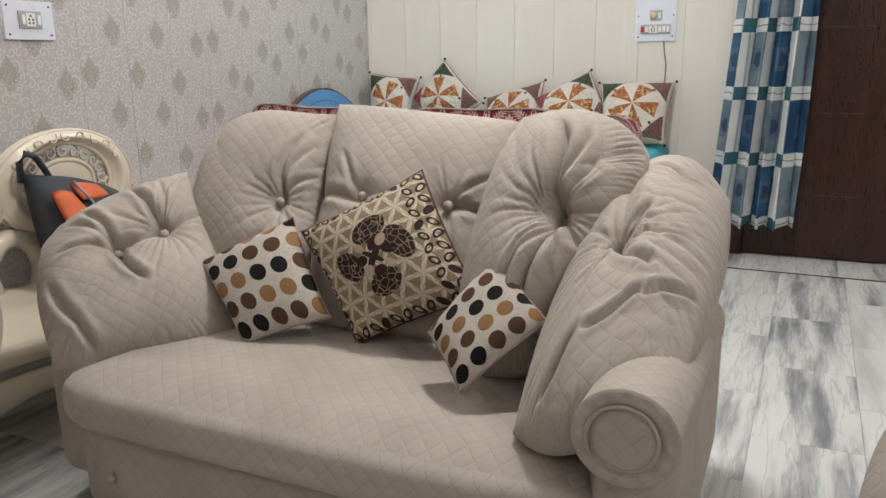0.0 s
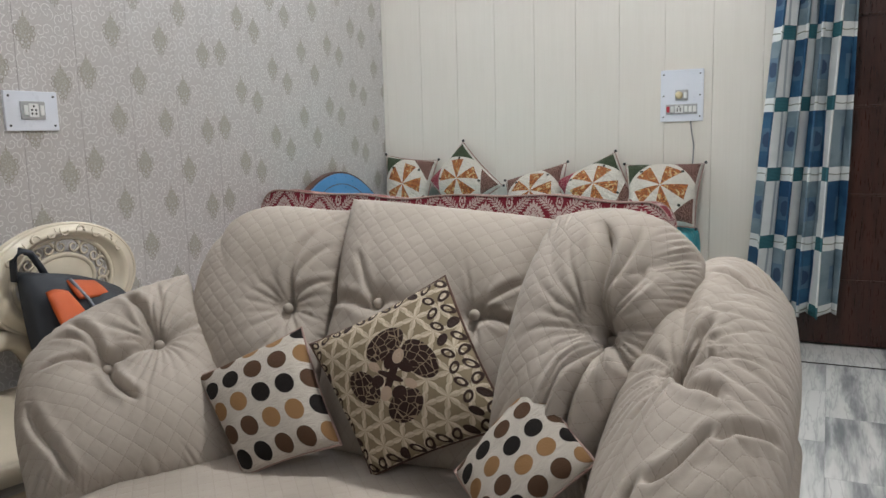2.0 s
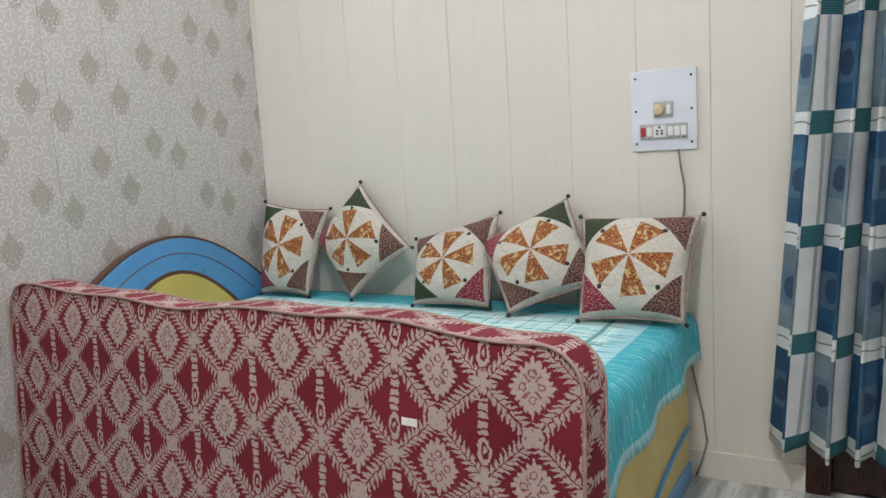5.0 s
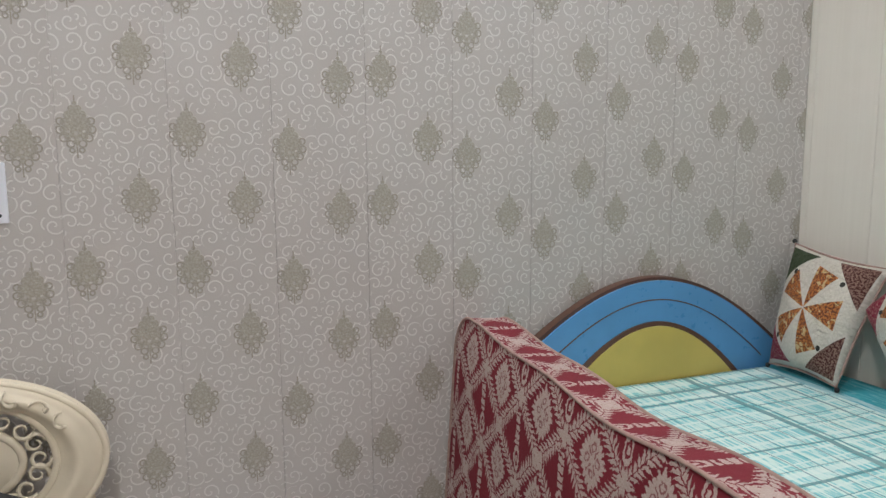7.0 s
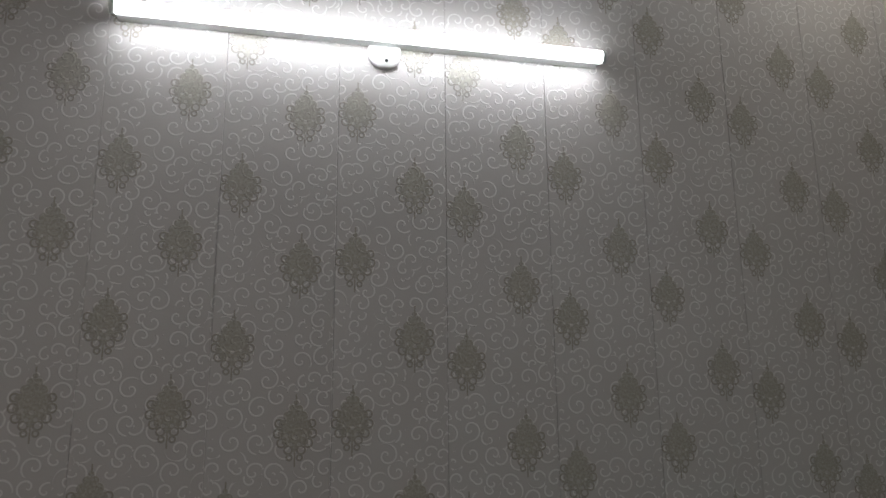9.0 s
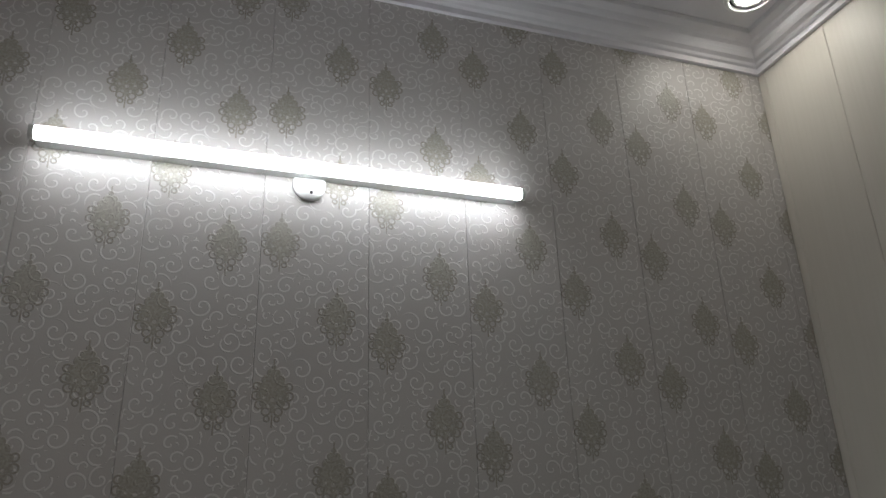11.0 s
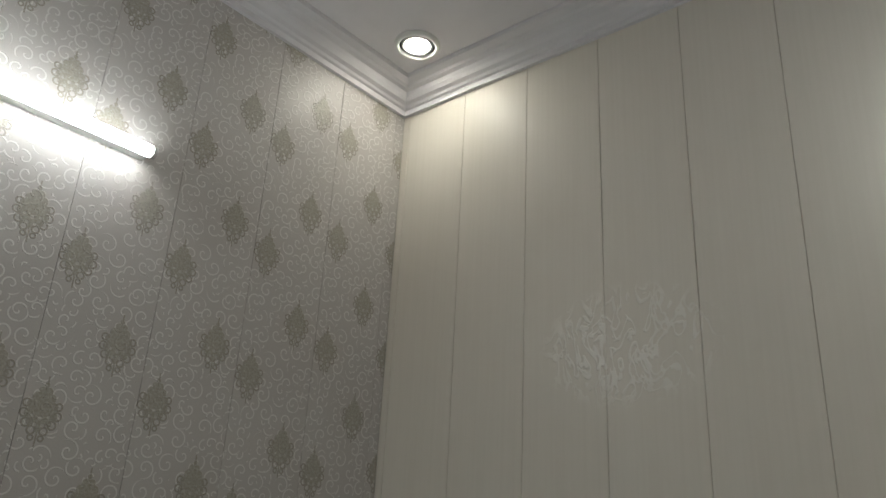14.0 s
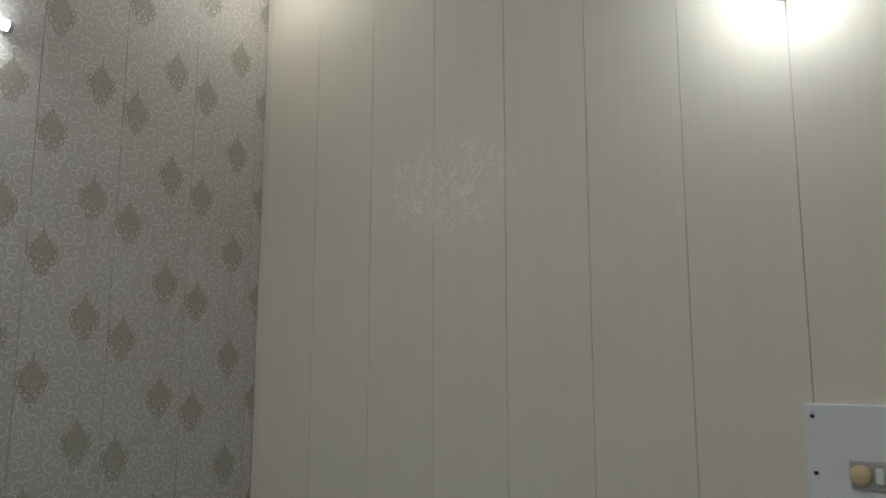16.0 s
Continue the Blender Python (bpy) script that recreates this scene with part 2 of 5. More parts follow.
def damask_cushion():
    """Beige and olive leaf lattice, brown ring border and a dark bouquet in the middle."""
    m = Mat("embroidered_brown_damask", 0.7, 0, 0.25)
    u, v = m.uv()
    x, y = u - 0.5, v - 0.5
    edge = x.abs().max(y.abs())
    # six-petalled stars on a triangular lattice
    def star(px, py):
        gx, gy = px * 6.6, py * 6.6 / 1.732
        out = None
        for o in (0.0, 0.5):
            fx, fy = (gx + o).frac() - 0.5, ((gy + o).frac() - 0.5) * 1.732
            ang = fy.atan2(fx)
            rr = (fx * fx + fy * fy).sqrt()
            petal = ((ang * 3.0).op("COSINE").abs().pow(0.75) * 0.53 + 0.03 - rr).soft(0.0, 0.03)
            side = petal * ((ang * 6.0).sin().gt(0.0) * 0.35 + 0.65)
            out = side if out is None else out.max(side)
        return out
    s = star(u, v)
    thread = m.noise(1.0, 2, m.vec(u * 220.0, v * 40.0))
    c = m.mix(s, (0.225, 0.178, 0.112), (0.58, 0.49, 0.37))
    c = m.mix(thread.soft(0.4, 0.7) * 0.25, c, (0.28, 0.21, 0.13))
    # leaf-shaped rings on the rim, two rows along one side
    gx, gy = u * 11.0, v * 11.0
    flip = ((gx.floor() + gy.floor()) * 0.5).frac().gt(0.25) * 2.0 - 1.0
    fx, fy = gx.frac() - 0.5, (gy.frac() - 0.5) * flip
    q = (fx + fy) * 0.66
    w = (fx - fy) * 1.10
    rr = (q * q + w * w).sqrt()
    ring = (rr - 0.34).abs().soft(0.13, 0.08)
    solid = rr.lt(0.34) * ((gx.floor() * 3.0 + gy.floor() * 7.0) / 5.0).frac().gt(0.7)
    rim = x.gt(0.318).max(edge.gt(0.409))
    c = m.mix(rim * ring.max(solid), c, (0.028, 0.012, 0.008))
    c = m.mix(edge.gt(0.49), c, (0.04, 0.016, 0.01))
    # the bouquet: scaly flower heads in four quarters round a dark stem
    vor = m.node("ShaderNodeTexVoronoi")
    vor.feature = "DISTANCE_TO_EDGE"
    vor.inputs["Scale"].default_value = 21.0
    m.nt.links.new(m.coord("UV"), vor.inputs["Vector"])
    scale_edge = Ex(m.nt, vor.outputs["Distance"]).gt(0.045)

    def spot(cx, cy, rx, ry, rot=0.0):
        ca, sa = math.cos(rot), math.sin(rot)
        px, py = (x - cx) * ca + (y - cy) * sa, (y - cy) * ca - (x - cx) * sa
        px, py = px / rx, py / ry
        return (1.0 - (px * px + py * py)).soft(0.0, 0.08)
    heads = None
    for cx, cy, a, b, rot in ((0.03, 0.20, 0.14, 0.09, 0.3), (0.20, 0.03, 0.09, 0.14, 0.3), (-0.20, 0.0, 0.09, 0.13, 0.4), (0.0, -0.20, 0.13, 0.088, 0.4)):
        h = spot(cx, cy, a, b, rot)
        heads = h if heads is None else heads.max(h)
    c = m.mix(heads * scale_edge, m.mix(heads, c, (0.27, 0.20, 0.13)), (0.028, 0.012, 0.009))
    buds = None
    for cx, cy, a, b, rot in ((0.02, 0.09, 0.055, 0.034, 0.9), (0.10, 0.02, 0.034, 0.055, 0.7), (-0.10, 0.0, 0.045, 0.04, 0.2), (0.0, -0.11, 0.05, 0.036, 0.2), (0.0, 0.0, 0.026, 0.15, -0.75), (-0.01, 0.0, 0.02, 0.09, 0.8)):
        h = spot(cx, cy, a, b, rot)
        buds = h if buds is None else buds.max(h)
    c = m.mix(buds, c, (0.034, 0.014, 0.010))
    pale = spot(0.085, 0.095, 0.05, 0.036, 0.8).max(spot(-0.08, -0.09, 0.05, 0.036, 0.8)).max(spot(-0.085, 0.095, 0.03, 0.04, 0.6)).max(spot(0.09, -0.09, 0.03, 0.04, 0.6))
    c = m.mix(pale, c, (0.46, 0.34, 0.25))
    m.color(c)
    m.bump(s + heads * scale_edge + buds + rim * ring, 0.002)
    return m.m


def patchwork():
    """Patchwork front: white disc with orange pinwheel blades, print corners. UV 0 to 1."""
    m = Mat("pinwheel_patchwork", 0.85, 0, 0.2)
    u, v = m.uv()
    x, y = (u - 0.5) * 2.0, (v - 0.5) * 2.0
    r = m.rand()
    ang = y.atan2(x) / 6.28318 + r * 0.06
    rad = (x * x + y * y).sqrt()
    sec = (ang * 5.0 + 5.2).frac()
    print_ = m.noise(16, 3, m.coord("UV"), 0.6, 1.0)
    fine = m.noise(60, 2, m.coord("UV"))
    octo = (x.abs() + y.abs()) * 0.735
    orange = m.mix(fine.soft(0.45, 0.55), (0.46, 0.165, 0.045), (0.14, 0.05, 0.028))
    orange = m.mix(print_.soft(0.56, 0.6), orange, (0.55, 0.40, 0.20))
    white = m.mix(fine.soft(0.3, 0.7), (0.52, 0.485, 0.43), (0.62, 0.585, 0.525))
    brown = m.mix(fine.soft(0.46, 0.54), (0.075, 0.025, 0.022), (0.24, 0.15, 0.12))
    maroon = m.mix(fine.soft(0.54, 0.6), (0.22, 0.018, 0.042), (0.42, 0.25, 0.23))
    green = m.mix(fine.soft(0.3, 0.7), (0.035, 0.05, 0.025), (0.055, 0.07, 0.04))
    corner = m.mix(x.gt(0.0), m.mix(y.gt(0.0), maroon, green), brown)
    wide = ((sec - 0.27) * 1.2566).op("COSINE")
    blade = sec.lt(0.54) * (rad * wide).lt(0.70) * rad.gt(0.02)
    c = m.mix(octo.lt(0.84), corner, white)
    c = m.mix(blade, c, orange)
    c = m.mix((x.abs().max(y.abs())).gt(0.93), c, white)
    # mirror-work sequins
    sx, sy = (x.abs() - 0.53), (y.abs() - 0.53)
    sd = (sx * sx + sy * sy).sqrt()
    c = m.mix(sd.lt(0.045), c, (0.04, 0.04, 0.035))
    m.color(c)
    m.bump(fine * 0.4 + blade * 0.6 + octo.lt(0.84), 0.003)
    m.bump(m.noise(7, 4, m.coord("UV"), 0.55, 1.4), 0.03, 0.8)
    return m.m


def mattress_cloth():
    """Maroon ticking woven with beige sprigs, diamonds and upright marks. UV in metres."""
    m = Mat("maroon_ticking", 0.8, 0, 0.25)
    u, v = m.uv()
    wv1, wv2 = m.noise(38, 2, m.coord("UV")), m.noise(38, 2, m.vec(u + 7.0, v + 3.0))
    u, v = u + (wv1 - 0.5) * 0.014, v + (wv2 - 0.5) * 0.014
    rg1, rg2 = m.noise(120, 2, m.coord("UV")), m.noise(120, 2, m.vec(u + 5.0, v + 9.0))
    u, v = u + (rg1 - 0.5) * 0.013, v + (rg2 - 0.5) * 0.013
    A, B = 0.222, 0.205
    fx = ((u / A).frac() - 0.5) * A
    fy = ((v / B).frac() - 0.5) * B
    gx = ((u / A + 0.5).frac() - 0.5) * A
    gy = ((v / B + 0.5).frac() - 0.5) * B

    def flower(px, py, size, n, depth, turn=0.0):
        ang = py.atan2(px)
        rad = (px * px + py * py).sqrt()
        return (((ang * n + turn).sin().abs() * depth + (1.0 - depth)) * size - rad).soft(0.0, 0.003)

    # the rosette: a lozenge with a notched rim, veined with four inner buds
    gang = gy.atan2(gx)
    k = (gx.abs() / 0.056 + gy.abs() / 0.068) * 0.6 + ((gx * gx) / 0.0021 + (gy * gy) / 0.0032).sqrt() * 0.4
    di = ((gang * 10.0).op("COSINE").abs() * 0.24 + 0.82 - k).soft(0.0, 0.06)
    gr = (gx * gx + gy * gy).sqrt()
    veins = (gx.abs() - gy.abs() * 0.8).abs().soft(0.0042, 0.0018) * gr.gt(0.010) * gr.lt(0.030)
    buds = (((gx.abs() - 0.021) * (gx.abs() - 0.021) + gy * gy).sqrt() - 0.0075).abs().soft(0.0026, 0.001)
    buds = buds.max((((gy.abs() - 0.026) * (gy.abs() - 0.026) + gx * gx).sqrt() - 0.0075).abs().soft(0.0026, 0.001))
    di = di * (1.0 - veins.max(buds) * 0.75)
    sm = flower(fx, gy, 0.024, 2.0, 0.5, 1.57)
    # leafy branches on the slanting lines of the lattice, leaves pointing away from the crossing
    p, q = fx.abs() / (A / 2), fy.abs() / (B / 2)
    d = p + q - 1.0
    along = p - q
    saw = (along * 5.2 - d.abs() * 3.6).frac() - 0.5
    leaf = (1.0 - (d.abs() / 0.34).pow(1.8)) * 0.46 - saw.abs()
    sp = leaf.soft(0.0, 0.07) * along.abs().lt(0.95) * d.abs().gt(0.020)
    sp = sp * (1.0 - saw.abs().soft(0.035, 0.0) * d.abs().gt(0.08) * d.abs().lt(0.22) * 0.45)
    xl = flower(gx, fy, 0.030, 2.0, 0.6, 0.0)
    # the woven mark: an upright oval ring with blocks above it and a small ring beside its head
    ex, ey = fx / 0.0150, (fy + 0.043) / 0.030
    er = (ex * ex + ey * ey).sqrt()
    mark = (er - 0.82).abs().lt(0.20).max(er.lt(0.30))
    blocks = fx.abs().lt(0.0115) * fy.gt(-0.008) * fy.lt(0.068)
    gaps = (fy * 330.0 + 0.4).sin().gt(0.72)
    mark = mark.max(blocks * (1.0 - gaps))
    dx, dy = fx + 0.017, fy - 0.070
    dotr = ((dx * dx + dy * dy).sqrt() - 0.0065).abs().lt(0.0021)
    mark = mark.max(dotr)
    room = ((fx * fx) / 0.0017 + (fy * fy) / 0.0068).soft(0.75, 1.0)
    pat = di.max(sm).max(xl).max(sp) * room
    pat = pat.max(mark)
    wv = m.noise(1.0, 2, m.vec(u * 700.0, v * 350.0))
    soil = m.noise(4, 3, m.coord("UV"))
    red = m.mix(soil.soft(0.3, 0.7), (0.150, 0.012, 0.022), (0.190, 0.018, 0.030))
    beige = m.mix(wv.soft(0.3, 0.7), (0.36, 0.27, 0.25), (0.52, 0.42, 0.385))
    m.color(m.mix(pat, red, beige))
    m.bump(pat + wv * 0.6, 0.001)
    m.bump(m.noise(9, 3, m.coord("UV"), 0.5, 1.0), 0.006, 0.4)
    return m.m


def bedsheet():
    """Turquoise sheet printed with uneven white and dark-teal bars, plain turquoise hem. UV in metres."""
    m = Mat("turquoise_sheet", 0.85, 0, 0.2)
    u, v = m.uv()
    n1 = m.noise(1.0, 3, m.vec(u * 9.0, v * 110.0))
    n5 = m.noise(1.0, 2, m.vec(u * 30.0, v * 60.0 + 3.0))
    wob = m.noise(2.2, 2, m.coord("UV")) * 0.05
    c = m.mix(n1.soft(0.48, 0.62), (0.055, 0.37, 0.45), (0.16, 0.50, 0.56))
    c = m.mix(n5.soft(0.60, 0.70) * 0.35, c, (0.55, 0.74, 0.74))
    inner = v.gt(0.03) * v.lt(0.90) * u.lt(1.71)
    pale = m.mix(n1.soft(0.44, 0.56), (0.22, 0.55, 0.58), (0.60, 0.76, 0.72))
    c = m.mix(inner, c, pale)

    def threads(x, n, w, seed):
        g = x * n + m.noise(1.7, 1, m.vec(x * n * 0.6, seed)) * 2.2
        return (g.frac() - 0.5).abs().lt(w)
    dark = threads(u + wob, 11.0, 0.045, 3.0).max(threads(v + wob, 15.0, 0.055, 8.0))
    light = threads(u + wob + 0.31, 17.0, 0.10, 5.0).max(threads(v + wob + 0.17, 23.0, 0.13, 2.0))
    c = m.mix(inner * light * 0.7, c, (0.70, 0.80, 0.76))
    c = m.mix(inner * dark * 0.72, c, (0.035, 0.17, 0.21))
    # pale band round the printed field and along the hem
    band = ((u - 1.745).abs().lt(0.035) * v.lt(0.935)).max((v - 0.915).abs().lt(0.018) * u.lt(1.78))
    c = m.mix(band.max(u.gt(2.02)) * n1.soft(0.30, 0.55) * 0.75, c, (0.52, 0.70, 0.72))
    m.color(c)
    m.bump(m.noise(9, 3, m.coord("UV"), 0.5, 0.8), 0.008, 0.4)
    m.bump(n1, 0.0003)
    return m.m


def curtain_cloth():
    """Curtain check: white, blue and grey blocks with teal ribbed squares. UV in metres."""
    m = Mat("blue_check_curtain", 0.75, 0, 0.3)
    u, v = m.uv()
    wob = m.noise(12, 2, m.coord("UV")) * 0.006
    W, Hh = 0.30, 0.345
    cu = ((u + wob) / W).frac()
    iu = (u / W).floor()
    cv = ((v + wob) / Hh).frac()
    iv = (v / Hh).floor()
    rib = ((v * 900.0).sin().gt(0.0))
    shade = m.noise(6, 3, m.coord("UV"))
    blue = m.mix(shade.soft(0.35, 0.65), (0.012, 0.052, 0.12), (0.035, 0.11, 0.20))
    grey = m.mix(shade.soft(0.35, 0.65), (0.11, 0.165, 0.205), (0.21, 0.275, 0.315))
    white = m.mix(shade.soft(0.3, 0.7), (0.62, 0.64, 0.64), (0.74, 0.76, 0.75))
    k = ((iu + iv) * 0.5).frac().gt(0.25)
    block = m.mix(k, blue, grey)
    strip = cu.gt(0.66)
    band = cv.lt(0.20)
    c = m.mix(strip, block, white)
    thin = (cu - 0.83).abs().lt(0.02)
    c = m.mix(strip * thin, c, (0.34, 0.38, 0.40))
    c = m.mix(band, c, white)
    teal = m.mix(rib, (0.015, 0.07, 0.09), (0.045, 0.17, 0.20))
    c = m.mix(band * strip, c, teal)
    wave = (cv - 0.10 + (u * 55.0).sin() * 0.012).abs().lt(0.008)
    c = m.mix(band * (1.0 - strip) * wave, c, (0.22, 0.24, 0.20))
    tile_sq = (cu - 0.33).abs().lt(0.17) * (cv - 0.60).abs().lt(0.17)
    c = m.mix(tile_sq * (1.0 - strip) * (1.0 - band) * 0.45, c, m.mix(k, (0.13, 0.20, 0.27), (0.03, 0.10, 0.21)))
    # a small dark flower on the blocks
    ex, ey = cu - 0.33, cv - 0.60
    er = ex * ex * 2.4 + ey * ey * 1.1
    fl = (0.015 - er + m.noise(60, 2, m.coord("UV")) * 0.012 - 0.006).soft(0.0, 0.003)
    c = m.mix(fl * (1.0 - strip) * (1.0 - band) * 0.75, c, (0.012, 0.03, 0.08))
    m.color(c)
    m.bump(m.noise(500, 2, m.coord("UV")), 0.0004)
    return m.m


M_PAPER, M_CREAM, M_MARBLE = wallpaper(), cream_panel(), marble()
M_QUILT, M_POLKA, M_DAMASK, M_PATCH = quilted(), polka(), damask_cushion(), patchwork()
M_TICK, M_SHEET, M_CURTAIN = mattress_cloth(), bedsheet(), curtain_cloth()
M_DOOR = wood("dark_red_timber", (0.022, 0.006, 0.004), (0.052, 0.014, 0.008))
M_PAINT = plain("white_ceiling_paint", (0.72, 0.70, 0.73), 0.6, vary=0.03, bump=0.0004)
M_WALL = plain("cream_wall_paint", (0.66, 0.63, 0.56), 0.7, vary=0.05, bump=0.0006)
# grey of the walls out of view, set low to weaken bounced light
M_WALL_UNSEEN = plain("unseen_wall_grey", (0.54, 0.51, 0.48), 0.7, vary=0.05, bump=0.0006)
M_BLACKSTONE = plain("black_marble_strip", (0.012, 0.016, 0.015), 0.2, vary=0.3)
M_GROUT = plain("grout", (0.28, 0.28, 0.27), 0.9)
M_SWITCH = plain("white_acrylic", (0.74, 0.76, 0.82), 0.3, vary=0.02)
M_SWITCH2 = plain("white_switch_plastic", (0.80, 0.80, 0.78), 0.35, vary=0.02)
M_KNOB = plain("yellowed_plastic", (0.60, 0.50, 0.30), 0.4)
M_RED = plain("red_switch_plastic", (0.45, 0.03, 0.05), 0.35)
M_SCREW = plain("dark_screw_metal", (0.05, 0.05, 0.05), 0.4, 0.8)
M_CABLE = plain("grey_cable_sheath", (0.22, 0.22, 0.22), 0.5)
M_IVORY = plain("ivory_lacquer", (0.66, 0.585, 0.46), 0.22, vary=0.06, scale=4, bump=0.0006, bscale=30)
M_IVORY_DARK = plain("ivory_lacquer_recess", (0.40, 0.34, 0.26), 0.4, vary=0.15, scale=20)
M_BAG = plain("charcoal_bag_nylon", (0.022, 0.026, 0.034), 0.6, vary=0.2, bump=0.001, bscale=300)
M_ORANGE = plain("orange_bag_nylon", (0.55, 0.10, 0.02), 0.6, vary=0.1, bump=0.001, bscale=300)
M_BLUE = plain("sky_blue_laminate", (0.10, 0.30, 0.58), 0.3, vary=0.06)
M_YELLOW = plain("yellow_laminate", (0.56, 0.44, 0.11), 0.32, vary=0.06)
M_EDGE = plain("brown_edge_band", (0.10, 0.045, 0.03), 0.45, vary=0.2)
M_PIPE = plain("beige_piping", (0.33, 0.22, 0.19), 0.8, vary=0.15, scale=40)
M_GREYMETAL = plain("grey_steel_pipe", (0.22, 0.24, 0.27), 0.4, 0.6)
M_TUBE = emitter("tube_glow", (0.94, 0.98, 1.03), 2.9)
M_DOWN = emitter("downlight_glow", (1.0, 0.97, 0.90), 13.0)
M_BULB = emitter("bulb_glow", (0.93, 0.98, 1.02), 7.2)
# glow of an added ceiling light that hangs out of view
M_ADDED_PANEL = emitter("added_panel_glow", (1.0, 0.975, 0.94), 8.6)
M_HOLDER = plain("white_lamp_holder", (0.62, 0.62, 0.60), 0.4)
M_GREY_RING_GAP = plain("grey_ring_and_gap", (0.42, 0.42, 0.42), 0.4, vary=0.03)
M_BRASS = plain("dull_rod_steel", (0.35, 0.33, 0.30), 0.35, 0.9)


# ---- mesh makers ----
def part(name, bm, material, parent=None, label="", smooth=True):
    me = bpy.data.meshes.new(name)
    bm.to_mesh(me)
    bm.free()
    for k in (material if isinstance(material, (list, tuple)) else [material]):
        me.materials.append(k)
    if smooth:
        for p in me.polygons:
            p.use_smooth = True
    ob = new(name, me)
    if parent:
        ob.parent = parent
    if label:
        ob["label"] = label
    return ob


def thing(name, label, category, at=(0, 0, 0), group="", kind=""):
    ob = new(name)
    ob.location = at
    ob.empty_display_size = 0.1
    return tagged(ob, label, category, group, kind)


def under(ob, parent):
    """Puts a part, built in world places, under a thing that stands elsewhere."""
    ob.parent = parent
    ob.matrix_parent_inverse = Matrix.Translation(parent.location).inverted()
    return ob


def box_bm(lo, hi, bevel=0.0, seg=2, bm=None):
    bm = bm or bmesh.new()
    c = [(a + b) / 2 for a, b in zip(lo, hi)]
    s = [abs(b - a) for a, b in zip(lo, hi)]
    r = bmesh.ops.create_cube(bm, size=1, matrix=Matrix.Translation(c) @ Matrix.Diagonal((*s, 1)))
    if bevel:
        es = list({e for v in r["verts"] for e in v.link_edges})
        bmesh.ops.bevel(bm, geom=es, offset=bevel, segments=seg, profile=0.6, affect="EDGES")
    return bm


def box(name, lo, hi, mat, parent=None, bevel=0.003, seg=2, label="", smooth=False):
    return part(name, box_bm(lo, hi, bevel, seg), mat, parent, label, smooth)


def pipe_bm(points, radius, n=8, closed=False, bm=None, cap=True):
    """A round bar along points; radius may be a list."""
    bm = bm or bmesh.new()
    pts = [Vector(p) for p in points]
    rings = []
    k = len(pts)
    up = Vector((0.13, 0.21, 0.97))
    for i, p in enumerate(pts):
        a = pts[(i - 1) % k] if closed or i else p
        b = pts[(i + 1) % k] if closed or i < k - 1 else p
        d = (b - a).normalized()
        s = d.cross(up)
        s = s.normalized() if s.length > 1e-4 else d.orthogonal().normalized()
        w = s.cross(d)
        r = radius[i] if isinstance(radius, (list, tuple)) else radius
        rings.append([bm.verts.new(p + (s * math.cos(2 * math.pi * j / n) + w * math.sin(2 * math.pi * j / n)) * r) for j in range(n)])
    for i in range(k if closed else k - 1):
        A, B = rings[i], rings[(i + 1) % k]
        for j in range(n):
            bm.faces.new((A[j], A[(j + 1) % n], B[(j + 1) % n], B[j]))
    if cap and not closed:
        bm.faces.new(rings[0][::-1])
        bm.faces.new(rings[-1])
    bmesh.ops.recalc_face_normals(bm, faces=bm.faces)
    return bm


def lathe_bm(profile, at, axis="z", n=24, bm=None):
    """Turns (radius, height) pairs about an axis through at."""
    bm = bm or bmesh.new()
    at = Vector(at)
    rings = []
    for r, h in profile:
        ring = []
        for j in range(n):
            a = 2 * math.pi * j / n
            v = {"z": (r * math.cos(a), r * math.sin(a), h), "y": (r * math.cos(a), h, r * math.sin(a)), "x": (h, r * math.cos(a), r * math.sin(a))}[axis]
            ring.append(bm.verts.new(at + Vector(v)))
        rings.append(ring)
    for A, B in zip(rings, rings[1:]):
        for j in range(n):
            bm.faces.new((A[j], A[(j + 1) % n], B[(j + 1) % n], B[j]))
    bm.faces.new(rings[0])
    bm.faces.new(rings[-1])
    bmesh.ops.recalc_face_normals(bm, faces=bm.faces)
    return bm


def sheet_bm(fn, nu, nv, uvfn=None, bm=None):
    """A grid of fn(u, v) with u, v from 0 to 1, and its UVs."""
    bm = bm or bmesh.new()
    lay = bm.loops.layers.uv.verify()
    vs = [[bm.verts.new(fn(i / nu, j / nv)) for i in range(nu + 1)] for j in range(nv + 1)]
    uvfn = uvfn or (lambda u, v: (u, v))
    for j in range(nv):
        for i in range(nu):
            f = bm.faces.new((vs[j][i], vs[j][i + 1], vs[j + 1][i + 1], vs[j + 1][i]))
            for l, (a, b) in zip(f.loops, ((i, j), (i + 1, j), (i + 1, j + 1), (i, j + 1))):
                l[lay].uv = uvfn(a / nu, b / nv)
    return bm


